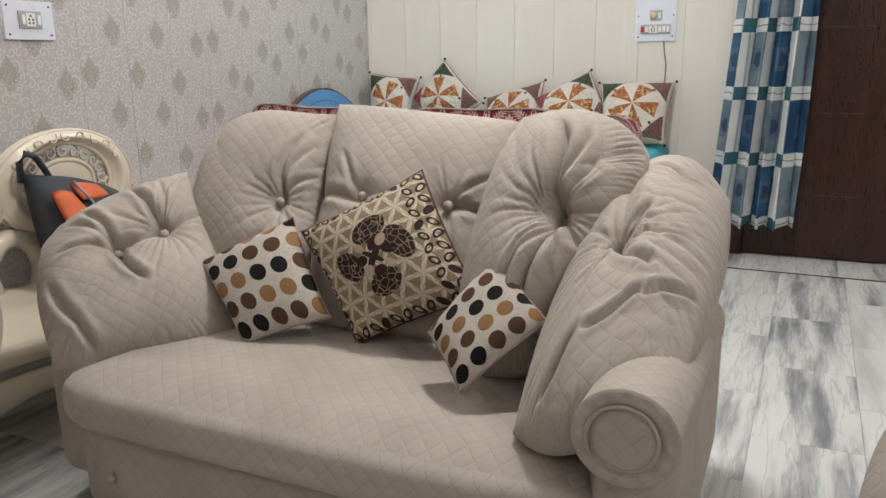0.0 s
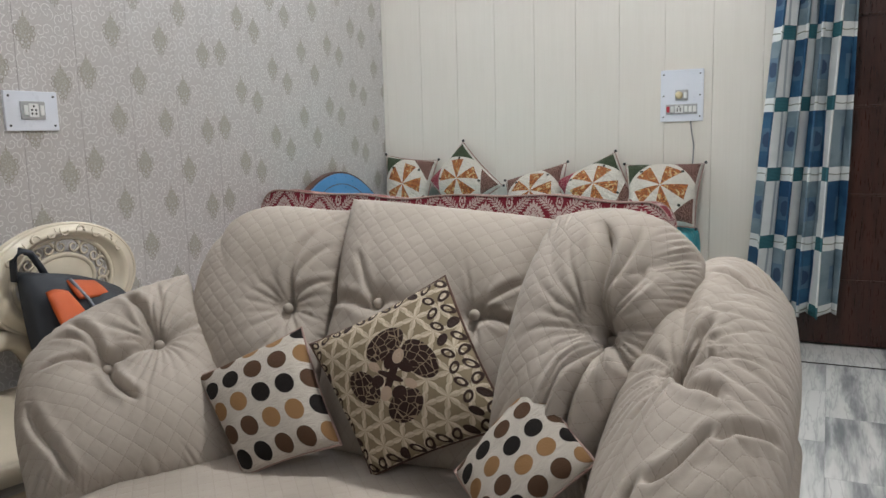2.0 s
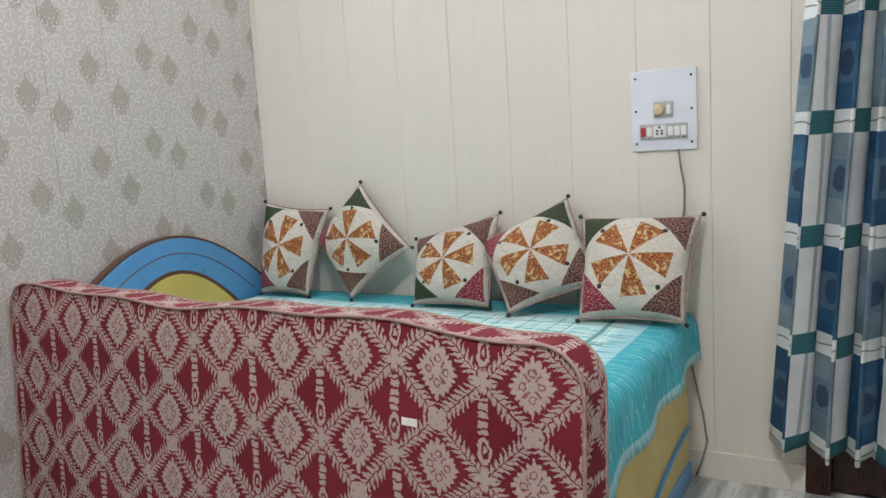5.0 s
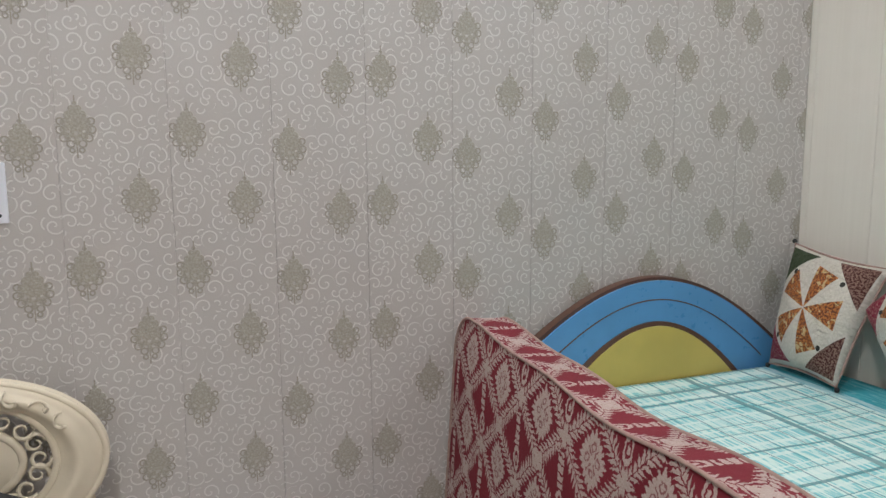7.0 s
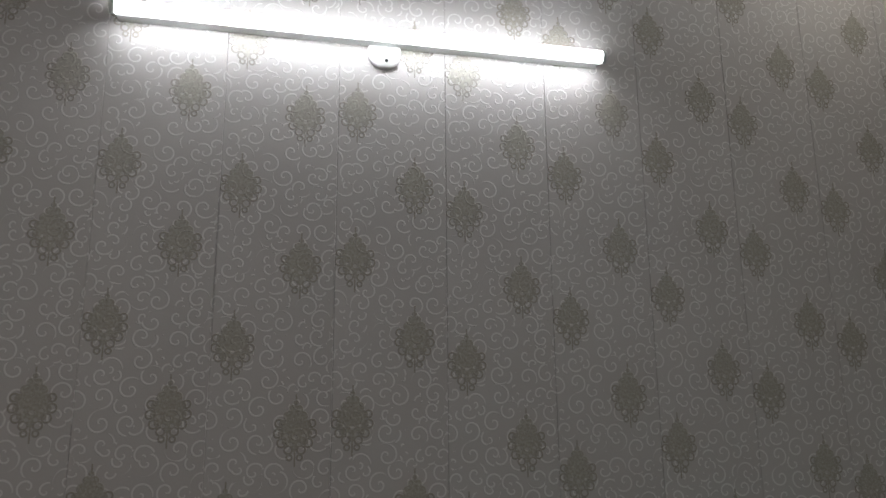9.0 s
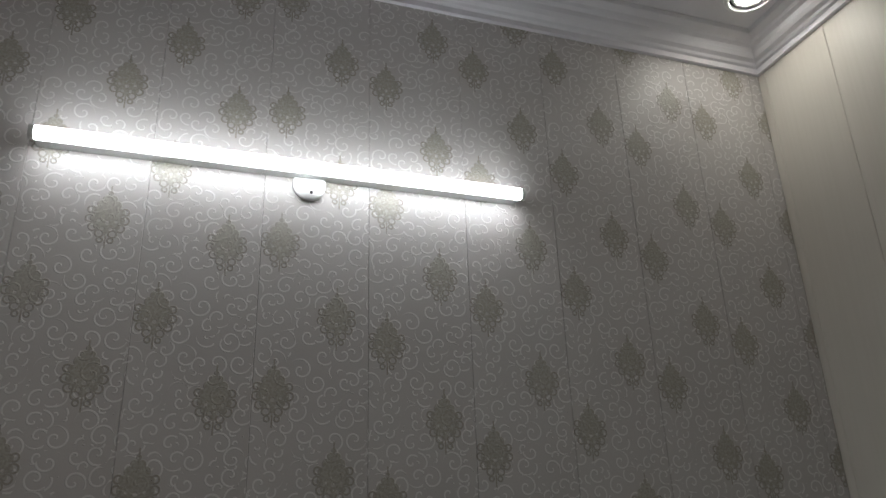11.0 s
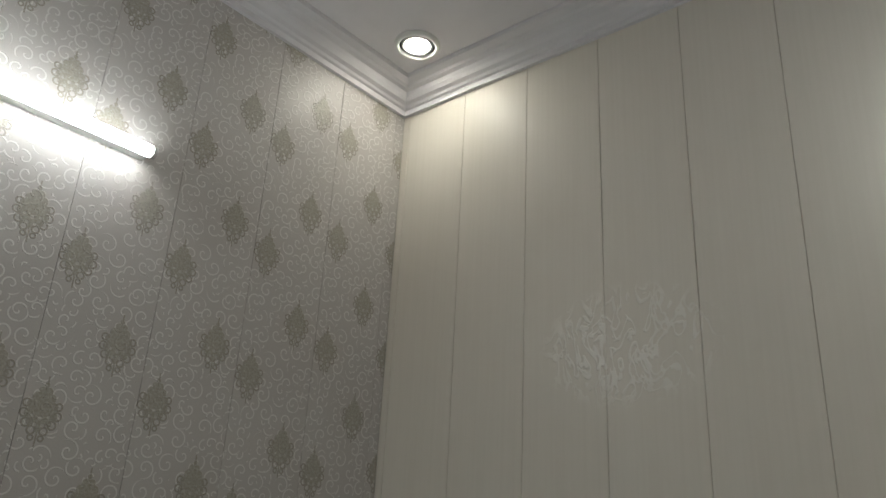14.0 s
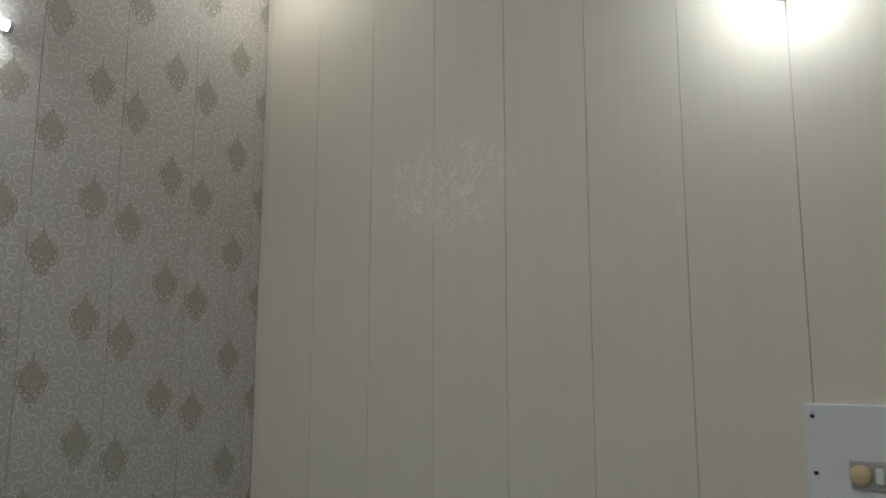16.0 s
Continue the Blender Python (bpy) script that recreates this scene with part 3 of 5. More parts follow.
def pillow_bm(A, B, C, D, thick, n=28, roundness=2.6, pinch=0.06, uvm=None, seed=1, back=0.6, corner=0.0):
    """A stuffed cushion between four corners (bottom-left, bottom-right, top-right, top-left seen from its front).
    corner: how far the outline is rounded."""
    A, B, C, D = (Vector(p) for p in (A, B, C, D))
    nrm = ((B - A) + (C - D)).cross((D - A) + (C - B)).normalized()
    w, h = ((B - A).length + (C - D).length) / 2, ((D - A).length + (C - B).length) / 2
    bm = bmesh.new()

    def place(u, v, side):
        x, y = 2 * u - 1, 2 * v - 1
        # outline: rounded square, edges drawn in between the corners
        if corner:
            k = max(abs(x), abs(y))
            l = math.hypot(x, y)
            if l > 1e-6:
                f = (1 - corner) + corner * k / l
                x, y = x * f, y * f
        else:
            x, y = x * (1 - pinch * (1 - y * y) * abs(x) ** 3), y * (1 - pinch * (1 - x * x) * abs(y) ** 3)
        uu, vv = (x + 1) / 2, (y + 1) / 2
        p = A.lerp(B, uu).lerp(D.lerp(C, uu), vv)
        ex, ey = 2 * u - 1, 2 * v - 1
        e = max(0.0, (1 - abs(ex) ** roundness) * (1 - abs(ey) ** roundness))
        t = thick * e ** 0.5
        q = p + nrm * (t * (1 if side > 0 else -back))
        wv = noise.noise(Vector((q.x * 7 + seed, q.y * 7, q.z * 7)))
        q += nrm * wv * 0.010 * min(1, e * 2) * (1 if side > 0 else -1)
        return q
    uvf = (lambda u, v: (u * w, v * h)) if uvm is None else (lambda u, v: (u * uvm[0], v * uvm[1]))
    sheet_bm(lambda u, v: place(u, v, 1), n, n, uvf, bm)
    sheet_bm(lambda u, v: place(1 - u, v, -1), n, n, lambda u, v: uvf(1 - u, v), bm)
    bmesh.ops.remove_doubles(bm, verts=bm.verts, dist=1e-5)
    bmesh.ops.recalc_face_normals(bm, faces=bm.faces)
    return bm


def hashed(i, seed):
    return math.sin(i * 127.1 + seed * 311.7) * 43758.5453 % 1.0


def puff_bm(A, B, C, D, thick, n=96, rounds=(0.4, 0.4, 0.4, 0.4), tufts=(), creases=(), rays=0, ray_depth=0.012, ray_reach=0.14,
            rim=0, rim_depth=0.006, cross=None, power=2.5, back=0.6, waist=None, seed=1):
    """A fat upholstered cushion between four corners. tufts: (u, v, depth, width); creases: (u, v, u, v, depth, width);
    rays: folds drawn in to the first tuft; rim: gathers along the edge; cross: (per metre, depth, from u, to u) folds across its length."""
    A, B, C, D = (Vector(p) for p in (A, B, C, D))
    nrm = ((B - A) + (C - D)).cross((D - A) + (C - B)).normalized()
    w, h = ((B - A).length + (C - D).length) / 2, ((D - A).length + (C - B).length) / 2
    bm = bmesh.new()

    def fold(phase, sharp):
        i = math.floor(phase)
        f = phase - i - 0.5
        return hashed(i, seed), math.exp(-abs(f * sharp) ** 1.3), f

    def place(u, v, side):
        ex, ey = 2 * u - 1, 2 * v - 1
        x, y = ex, ey
        c = (rounds[0] * (1 - u) + rounds[1] * u) * (1 - v) + (rounds[3] * (1 - u) + rounds[2] * u) * v
        l = math.hypot(x, y)
        if l > 1e-6:
            f = (1 - c) + c * max(abs(x), abs(y)) / l
            x, y = x * f, y * f
        if waist:
            x *= 1 - waist[1] * math.exp(-((v - waist[0]) / 0.10) ** 2) * abs(ex)
        uu, vv = (x + 1) / 2, (y + 1) / 2
        p = A.lerp(B, uu).lerp(D.lerp(C, uu), vv)
        e = max(0.0, (1 - abs(ex) ** power) * (1 - abs(ey) ** power))
        t = thick * e ** 0.5
        if side < 0:
            return p - nrm * (t * back)
        keep = min(1, e * 4)
        for tu, tv, td, tw in tufts:
            r = math.hypot((u - tu) * w, (v - tv) * h)
            t -= td * math.exp(-(r / tw) ** 1.15) * keep
        for u0, v0, u1, v1, cd, cw in creases:
            ax, ay = (u1 - u0) * w, (v1 - v0) * h
            px, py = (u - u0) * w, (v - v0) * h
            L = math.hypot(ax, ay)
            q = (px * ax + py * ay) / (L * L)
            bow = 0.018 * math.sin(3.1 * q + seed)
            off = abs((px * ay - py * ax) / L + bow * min(1, max(0, q)))
            ends = min(1.0, max(0.0, (q + 0.10) / 0.25)) * min(1.0, max(0.0, (1.10 - q) / 0.25))
            t -= cd * keep * ends * math.exp(-(off / cw) ** 1.2)
            t += 0.30 * cd * keep * ends * math.exp(-((off - 2.6 * cw) / (1.5 * cw)) ** 2)
        if rays and tufts:
            tu, tv = tufts[0][:2]
            dx, dy = (u - tu) * w, (v - tv) * h
            r, a = math.hypot(dx, dy), math.atan2(dy, dx)
            k, g, f = fold((a + 0.5 * r / 0.1 * math.sin(2 * a + seed) * 0.3) / (2 * math.pi) * rays + 40, 5.0)
            reach = ray_reach * (0.35 + 0.9 * k)
            t -= ray_depth * (0.3 + 0.7 * k) * (g - 0.25) * math.exp(-((r - 0.03) / reach) ** 2) * min(1, r / 0.03) * keep
        if rim:
            a = math.atan2(ey, ex)
            k, g, f = fold((a + 0.10 * math.sin(5 * a + seed)) / (2 * math.pi) * rim + 90, 5.0)
            wide = 0.05 + 0.16 * k
            t -= rim_depth * (0.2 + 0.8 * k) * (g - 0.3) * math.exp(-((e - 0.05) / wide) ** 2) * min(1, e * 12)
        if cross:
            per, depth, c0, c1 = cross
            k, g, f = fold(v * h * per + 1.3 * u + 0.35 * math.sin(u * 7 + v * 9 + seed) + 7, 6.0)
            at = c0 + (c1 - c0) * (0.25 + 0.5 * hashed(math.floor(v * h * per + 3), seed + 2))
            win = math.exp(-((u - at) / ((c1 - c0) * (0.25 + 0.35 * k))) ** 2)
            t -= depth * (0.25 + 0.75 * k) * (g - 0.30) * win * keep
        q = p + nrm * t
        wv = noise.noise(Vector((q.x * 6 + seed, q.y * 6, q.z * 6)))
        return q + nrm * wv * 0.008 * min(1, e * 2)
    ou, ov = tufts[0][:2] if tufts else (0.5, 0.5)
    sheet_bm(lambda u, v: place(u, v, 1), n, n, lambda u, v: ((u - ou) * w, (v - ov) * h), bm)
    sheet_bm(lambda u, v: place(1 - u, v, -1), n, n, lambda u, v: ((1 - u - ou) * w, (v - ov) * h), bm)
    bmesh.ops.remove_doubles(bm, verts=bm.verts, dist=1e-5)
    bmesh.ops.recalc_face_normals(bm, faces=bm.faces)
    return bm


def outline_tube(A, B, C, D, r, inset=0.0, n=10):
    """A seam cord round four corners."""
    pts = []
    q = [Vector(p) for p in (A, B, C, D)]
    mid = sum(q, Vector()) / 4
    q = [p.lerp(mid, inset) for p in q]
    for a, b in zip(q, q[1:] + q[:1]):
        for i in range(n):
            u = i / n
            p = a.lerp(b, u)
            pts.append(p.lerp(mid, 0.06 * 4 * u * (1 - u)))
    return pipe_bm(pts, r, 6, True)


# ---- the room ----
RX, RY, RZ = 4.3, -6.2, 3.066      # right wall, wall behind, ceiling
BASE_Z = 2.98                     # foot of the cornice
DOOR_L, DOOR_R, DOOR_H = 2.31, 3.24, 2.12

wall_left = tagged(box("wall_left", (-0.20, RY, 0), (-0.012, 0.2, 3.3), M_WALL, bevel=0), "wall clad in grey damask laminate panels", "wall", kind="structure")
bm = box_bm((-0.012, 0.012, 0), (DOOR_L, 0.2, 3.3))
box_bm((DOOR_R, 0.012, 0), (RX, 0.2, 3.3), bm=bm)
box_bm((DOOR_L, 0.012, DOOR_H), (DOOR_R, 0.2, 3.3), bm=bm)
wall_back = tagged(part("wall_back", bm, M_WALL, smooth=False), "wall clad in cream plastic panels with a doorway", "wall", kind="structure")
# closing walls out of view; their grey is chosen to cut bounced light
wall_right = tagged(box("wall_right", (RX, RY, 0), (RX + 0.2, 0.2, 3.3), M_WALL_UNSEEN, bevel=0), "unseen closing wall, toned grey to cut bounced light", "wall", kind="structure")
wall_rear = tagged(box("wall_rear", (-0.2, RY - 0.2, 0), (RX + 0.2, RY, 3.3), M_WALL_UNSEEN, bevel=0), "unseen closing wall, toned grey to cut bounced light", "wall", kind="structure")
box_hall = tagged(box("wall_hall", (DOOR_L - 0.2, 0.3, 0), (DOOR_R + 0.2, 0.34, 3.3), M_WALL, bevel=0), "plain wall beyond the closed door", "wall", kind="structure")
ceiling = tagged(box("ceiling", (-0.2, RY, RZ), (RX, 0.2, RZ + 0.2), M_PAINT, bevel=0), "white plaster ceiling with a moulded cornice", "ceiling", kind="structure")


def cornice(name, a, b, inward):
    """A stepped plaster moulding from a to b; inward points into the room."""
    prof = [(0, 0), (0.014, 0), (0.014, 0.022), (0.024, 0.026), (0.030, 0.034), (0.046, 0.040), (0.058, 0.052), (0.066, 0.066),
            (0.082, 0.070), (0.090, 0.078), (0.118, 0.084), (0.122, 0.094), (0.122, 0.101), (0, 0.101)]
    a, b, inward = Vector(a), Vector(b), Vector(inward)
    d = (b - a).normalized()
    bm = bmesh.new()
    rows = []
    for end, s in ((a, 1), (b, -1)):
        rows.append([bm.verts.new(end + inward * o + Vector((0, 0, h)) + d * o * s) for o, h in [(o * 0.9, h * 0.855) for o, h in prof]])
    k = len(prof)
    for i in range(k):
        bm.faces.new((rows[0][i], rows[0][(i + 1) % k], rows[1][(i + 1) % k], rows[1][i]))
    bmesh.ops.recalc_face_normals(bm, faces=bm.faces)
    return tagged(part(name, bm, M_PAINT, smooth=False), "white stepped plaster cornice", "cornice", kind="structure")


cornice("cornice_left", (0, RY, BASE_Z), (0, 0, BASE_Z), (1, 0, 0))
cornice("cornice_back", (0, 0, BASE_Z), (RX, 0, BASE_Z), (0, -1, 0))
cornice("cornice_right", (RX, 0, BASE_Z), (RX, RY, BASE_Z), (-1, 0, 0))
cornice("cornice_rear", (RX, RY, BASE_Z), (0, RY, BASE_Z), (0, 1, 0))


# ---- lamps ----
def tube_light():
    t = thing("tube_light", "lit white LED tube batten fixed to the wall", "tube light", (0.0, -1.46, 2.415), "tube lights")
    y0, y1, z = -2.035, -0.895, 2.417
    under(box("batten", (0.0, y0 + 0.01, z - 0.010), (0.032, y1 - 0.01, z + 0.010), M_HOLDER, bevel=0.003), t)
    under(part("tube", lathe_bm([(0.0155, 0.012), (0.0155, y1 - y0 - 0.012)], (0.047, y0, z), "y", 24), M_TUBE, label="glowing diffuser tube"), t)
    for y in (y0, y1 - 0.012):
        under(part("end_cap", lathe_bm([(0.010, 0), (0.0165, 0.001), (0.0165, 0.011), (0.010, 0.012)], (0.047, y, z), "y", 20), M_HOLDER), t)
    # junction plate peeping out below the batten
    under(part("junction_plate", lathe_bm([(0.040, 0.0), (0.040, 0.007), (0.036, 0.010), (0.002, 0.011)], (0, -1.437, 2.392), "x", 32), M_SWITCH2, label="round white junction plate"), t)
    under(part("screw", lathe_bm([(0.004, 0.009), (0.004, 0.0125), (0.001, 0.013)], (0, -1.432, 2.371), "x", 10), M_SCREW), t)
    return t


tube = tube_light()
# made-up second tube on the right wall, out of view, as fill light
copy_thing(tube, pose(RX, -4.6, 2.415, 0, 0, 180))


# invented fill light for the sofa and walls, never in view
def added_panel(at):
    d = thing("ceiling_panel_light", "added unseen fill light, built as a round white ceiling panel", "ceiling light", at)
    under(part("rim", lathe_bm([(0.150, 0.0), (0.150, -0.022), (0.162, -0.024), (0.166, -0.016), (0.166, 0.0)], at, "z", 40), M_SWITCH2), d)
    under(part("diffuser", lathe_bm([(0.1495, -0.016), (0.10, -0.019), (0.001, -0.020)], at, "z", 40), M_ADDED_PANEL, label="glowing diffuser"), d)
    return d


added_panel((2.15, -2.4, RZ))


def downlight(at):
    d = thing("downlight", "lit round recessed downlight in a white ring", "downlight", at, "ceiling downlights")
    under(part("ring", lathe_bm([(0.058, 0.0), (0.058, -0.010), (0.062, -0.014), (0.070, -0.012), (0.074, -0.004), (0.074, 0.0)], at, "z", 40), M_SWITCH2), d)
    # dark ring puts in the shade of the gap between the two rings
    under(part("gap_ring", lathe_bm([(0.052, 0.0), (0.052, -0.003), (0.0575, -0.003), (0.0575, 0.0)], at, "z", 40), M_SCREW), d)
    under(part("inner_ring", lathe_bm([(0.041, -0.002), (0.042, -0.008), (0.050, -0.010), (0.0515, -0.002)], at, "z", 40), M_GREY_RING_GAP), d)
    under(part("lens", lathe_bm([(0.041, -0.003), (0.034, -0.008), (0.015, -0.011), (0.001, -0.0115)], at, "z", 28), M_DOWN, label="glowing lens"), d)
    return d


# the first is in view; the other five are added unseen, to light the room
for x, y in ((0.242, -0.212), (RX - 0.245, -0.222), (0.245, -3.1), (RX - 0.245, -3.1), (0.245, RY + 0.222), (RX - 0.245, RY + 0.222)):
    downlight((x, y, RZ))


def wall_bulb():
    b = thing("wall_bulb", "lit white LED bulb in a holder on the cream wall", "bulb", (1.768, 0, 2.383))
    under(part("rose", lathe_bm([(0.050, 0.0), (0.050, -0.012), (0.046, -0.018), (0.030, -0.022), (0.026, -0.034)], (1.768, 0, 2.383), "y", 32), M_HOLDER, label="round white mounting rose"), b)
    under(part("holder", lathe_bm([(0.022, -0.030), (0.024, -0.050), (0.034, -0.066), (0.041, -0.082)], (1.768, 0, 2.383), "y", 28), M_HOLDER, label="grey-white bulb body"), b)
    under(part("globe", lathe_bm([(0.041, -0.0825), (0.047, -0.096), (0.048, -0.108), (0.043, -0.126), (0.030, -0.140), (0.015, -0.146), (0.001, -0.148)], (1.768, 0, 2.383), "y", 28), M_BULB, label="glowing globe"), b)
    return b


wall_bulb()


# ---- doorway ----
def door():
    f = thing("door_1", "dark red-brown polished timber door, closed", "door", (2.78, 0.05, 0), kind="structure")
    under(box("jamb", (DOOR_L, -0.012, 0), (DOOR_L + 0.075, 0.12, DOOR_H), M_DOOR, bevel=0.006), f)
    under(box("jamb", (DOOR_R - 0.075, -0.012, 0), (DOOR_R, 0.12, DOOR_H), M_DOOR, bevel=0.006), f)
    under(box("head", (DOOR_L + 0.075, -0.012, DOOR_H - 0.075), (DOOR_R - 0.075, 0.12, DOOR_H), M_DOOR, bevel=0.006), f)
    leaf = under(box("leaf", (DOOR_L + 0.077, 0.030, 0.008), (DOOR_R - 0.077, 0.070, DOOR_H - 0.077), M_DOOR, bevel=0.003), f)
    for z in (0.34, 0.78, 1.22, 1.66):
        under(box("rail_moulding", (DOOR_L + 0.30, 0.022, z), (DOOR_R - 0.30, 0.0295, z + 0.012), M_DOOR, bevel=0.002), f)
    return f


door()
tagged(box("skirting", (1.2, -0.012, 0), (DOOR_L - 0.002, 0.0, 0.10), M_CREAM, bevel=0.002), "low cream skirting under the panelled wall", "skirting", kind="structure")


def curtain():
    c = thing("curtain", "blue, white and teal checked curtain gathered beside the door", "curtain", (2.44, -0.12, 2.2))
    top, bot = 2.20, 0.19
    length = 1.06

    def fn(u, v):
        z = bot + (top - bot) * v
        g = 1 - v
        x0, x1 = 2.335 - 0.140 * g ** 1.2, 2.70 - 0.05 * g
        a = (u + 0.035 * math.sin(u * 9 + 1) + 0.012 * math.sin(v * 5)) * math.pi * 2 * 4.5
        x = x0 + (x1 - x0) * u + 0.014 * math.sin(2 * a + 0.6)
        amp = 0.046 + 0.016 * g
        y = -0.115 + amp * math.sin(a) + 0.014 * math.sin(a * 0.5 + v * 2) + 0.008 * math.sin(v * 9 + u * 5)
        zz = z + (0.012 * math.sin(a + 1) if v < 0.02 else 0)
        return Vector((x, y, zz))
    bm = sheet_bm(fn, 150, 60, lambda u, v: (u * length + 0.03, v * (top - bot) + 0.012))
    cloth = under(part("cloth", bm, M_CURTAIN), c)
    s = cloth.modifiers.new("thickness", "SOLIDIFY")
    s.thickness = 0.0025
    rod = under(part("rod", pipe_bm([(2.1, -0.115, 2.235), (3.4, -0.115, 2.235)], 0.0125, 12), M_BRASS), c)
    for x in (2.12, 3.38):
        under(part("bracket", pipe_bm([(x, 0.0, 2.235), (x, -0.11, 2.235)], 0.008, 8), M_BRASS), c)
    for i in range(7):
        x = 2.36 + i * 0.05
        bm = pipe_bm([(x, -0.115 + 0.022 * math.cos(a), 2.222 + 0.024 * math.sin(a)) for a in [2 * math.pi * k / 14 for k in range(14)]], 0.003, 6, True)
        under(part("ring", bm, M_BRASS), c)
    return c


curtain()


# ---- switch plates ----
def back_plate():
    t = thing("switch_board", "white acrylic switch board with regulator, socket and switches", "switchboard", (1.857, 0, 1.315))
    X, Z = 1.857, 1.315
    def b(name, x0, z0, x1, z1, y0, y1, mat, bev=0.003, label=""):
        return under(box(name, (X + x0, -y1, Z + z0), (X + x1, -y0, Z + z1), mat, bevel=bev, label=label), t)
    b("plate", -0.112, -0.137, 0.112, 0.137, 0.0, 0.012, M_SWITCH)
    for sx in (-0.095, 0.095):
        for sz in (-0.112, 0.0, 0.112):
            under(part("screw", lathe_bm([(0.0042, -0.0115), (0.0042, -0.014), (0.001, -0.0145)], (X + sx, 0, Z + sz), "y", 10), M_SCREW), t)
    # both frames greyed to put in the dark gaps between the white switches
    b("upper_frame", -0.032, -0.026, 0.034, 0.030, 0.0125, 0.019, M_GREY_RING_GAP)
    under(part("regulator", lathe_bm([(0.020, -0.019), (0.020, -0.026), (0.016, -0.034), (0.001, -0.035)], (X - 0.013, 0, Z + 0.002), "y", 22), M_KNOB, label="yellowed fan regulator knob"), t)
    b("switch", 0.012, -0.014, 0.028, 0.018, 0.0195, 0.025, M_SWITCH2, 0.004)
    b("lower_frame", -0.082, -0.098, 0.082, -0.046, 0.0125, 0.019, M_GREY_RING_GAP)
    b("red_switch", -0.077, -0.088, -0.061, -0.056, 0.0195, 0.026, M_RED, 0.004, "red indicator switch")
    for x in (-0.056, 0.016, 0.038, 0.060):
        b("switch", x, -0.088, x + 0.018, -0.056, 0.0195, 0.025, M_SWITCH2, 0.004)
    sock = b("socket", -0.034, -0.092, 0.010, -0.052, 0.0195, 0.022, M_SWITCH2, 0.003)
    for x, z in ((-0.012, -0.058), (-0.020, -0.070), (-0.004, -0.070), (-0.020, -0.080), (-0.004, -0.080)):
        part("socket_hole", lathe_bm([(0.0042, -0.0218), (0.0042, -0.0226), (0.001, -0.0227)], (X + x, 0, Z + z), "y", 8), M_SCREW, sock)
    for x in (-0.07, -0.05, -0.012, 0.025, 0.05, 0.07):
        under(part("frame_dot", lathe_bm([(0.0022, -0.0188), (0.0022, -0.0196), (0.001, -0.0197)], (X + x, 0, Z - 0.094), "y", 8), M_SCREW), t)
    return t


back_plate()


def left_plate():
    t = thing("socket_plate", "white acrylic plate with a small socket and two switches", "socket", (0, -2.505, 1.262))
    Y, Z = -2.505, 1.262
    def b(name, y0, z0, y1, z1, x0, x1, mat, bev=0.003):
        return under(box(name, (x0, Y + y0, Z + z0), (x1, Y + y1, Z + z1), mat, bevel=bev), t)
    b("plate", -0.105, -0.070, 0.105, 0.070, 0, 0.012, M_SWITCH)
    for sy in (-0.088, 0.088):
        for sz in (-0.052, 0.052):
            under(part("screw", lathe_bm([(0.0042, 0.0115), (0.0042, 0.014), (0.001, 0.0145)], (0, Y + sy, Z + sz), "x", 10), M_SCREW), t)
    # grey here draws the shaded gaps round socket and switches
    b("frame", -0.048, -0.030, 0.048, 0.034, 0.0125, 0.019, M_GREY_RING_GAP)
    for y in (-0.040, 0.024):
        b("switch", y, -0.016, y + 0.016, 0.020, 0.0195, 0.025, M_SWITCH2, 0.004)
    sock = b("socket", -0.020, -0.022, 0.020, 0.026, 0.0195, 0.022, M_SWITCH2)
    for y, z in ((0, 0.016), (-0.008, 0.003), (0.008, 0.003), (-0.008, -0.010), (0.008, -0.010)):
        part("socket_hole", lathe_bm([(0.0042, 0.0218), (0.0042, 0.0226), (0.001, 0.0227)], (0, Y + y, Z + z), "x", 8), M_SCREW, sock)
    return t


left_plate()
tagged(part("cable", pipe_bm([(1.905, -0.008, 1.178), (1.912, -0.012, 1.12), (1.925, -0.016, 1.05), (1.922, -0.014, 0.97), (1.905, -0.010, 0.86), (1.90, -0.010, 0.72),
       (1.92, -0.010, 0.50), (1.95, -0.012, 0.36), (1.975, -0.014, 0.24), (1.99, -0.02, 0.14), (1.97, -0.022, 0.06), (1.95, -0.02, 0.006)], 0.004, 8), M_CABLE),
       "thin grey cable hanging down from the switch board", "cable")


# ---- the bed ----
BX0, BX1, BY0, BY1, BTOP = 0.10, 1.93, -1.12, -0.035, 0.615


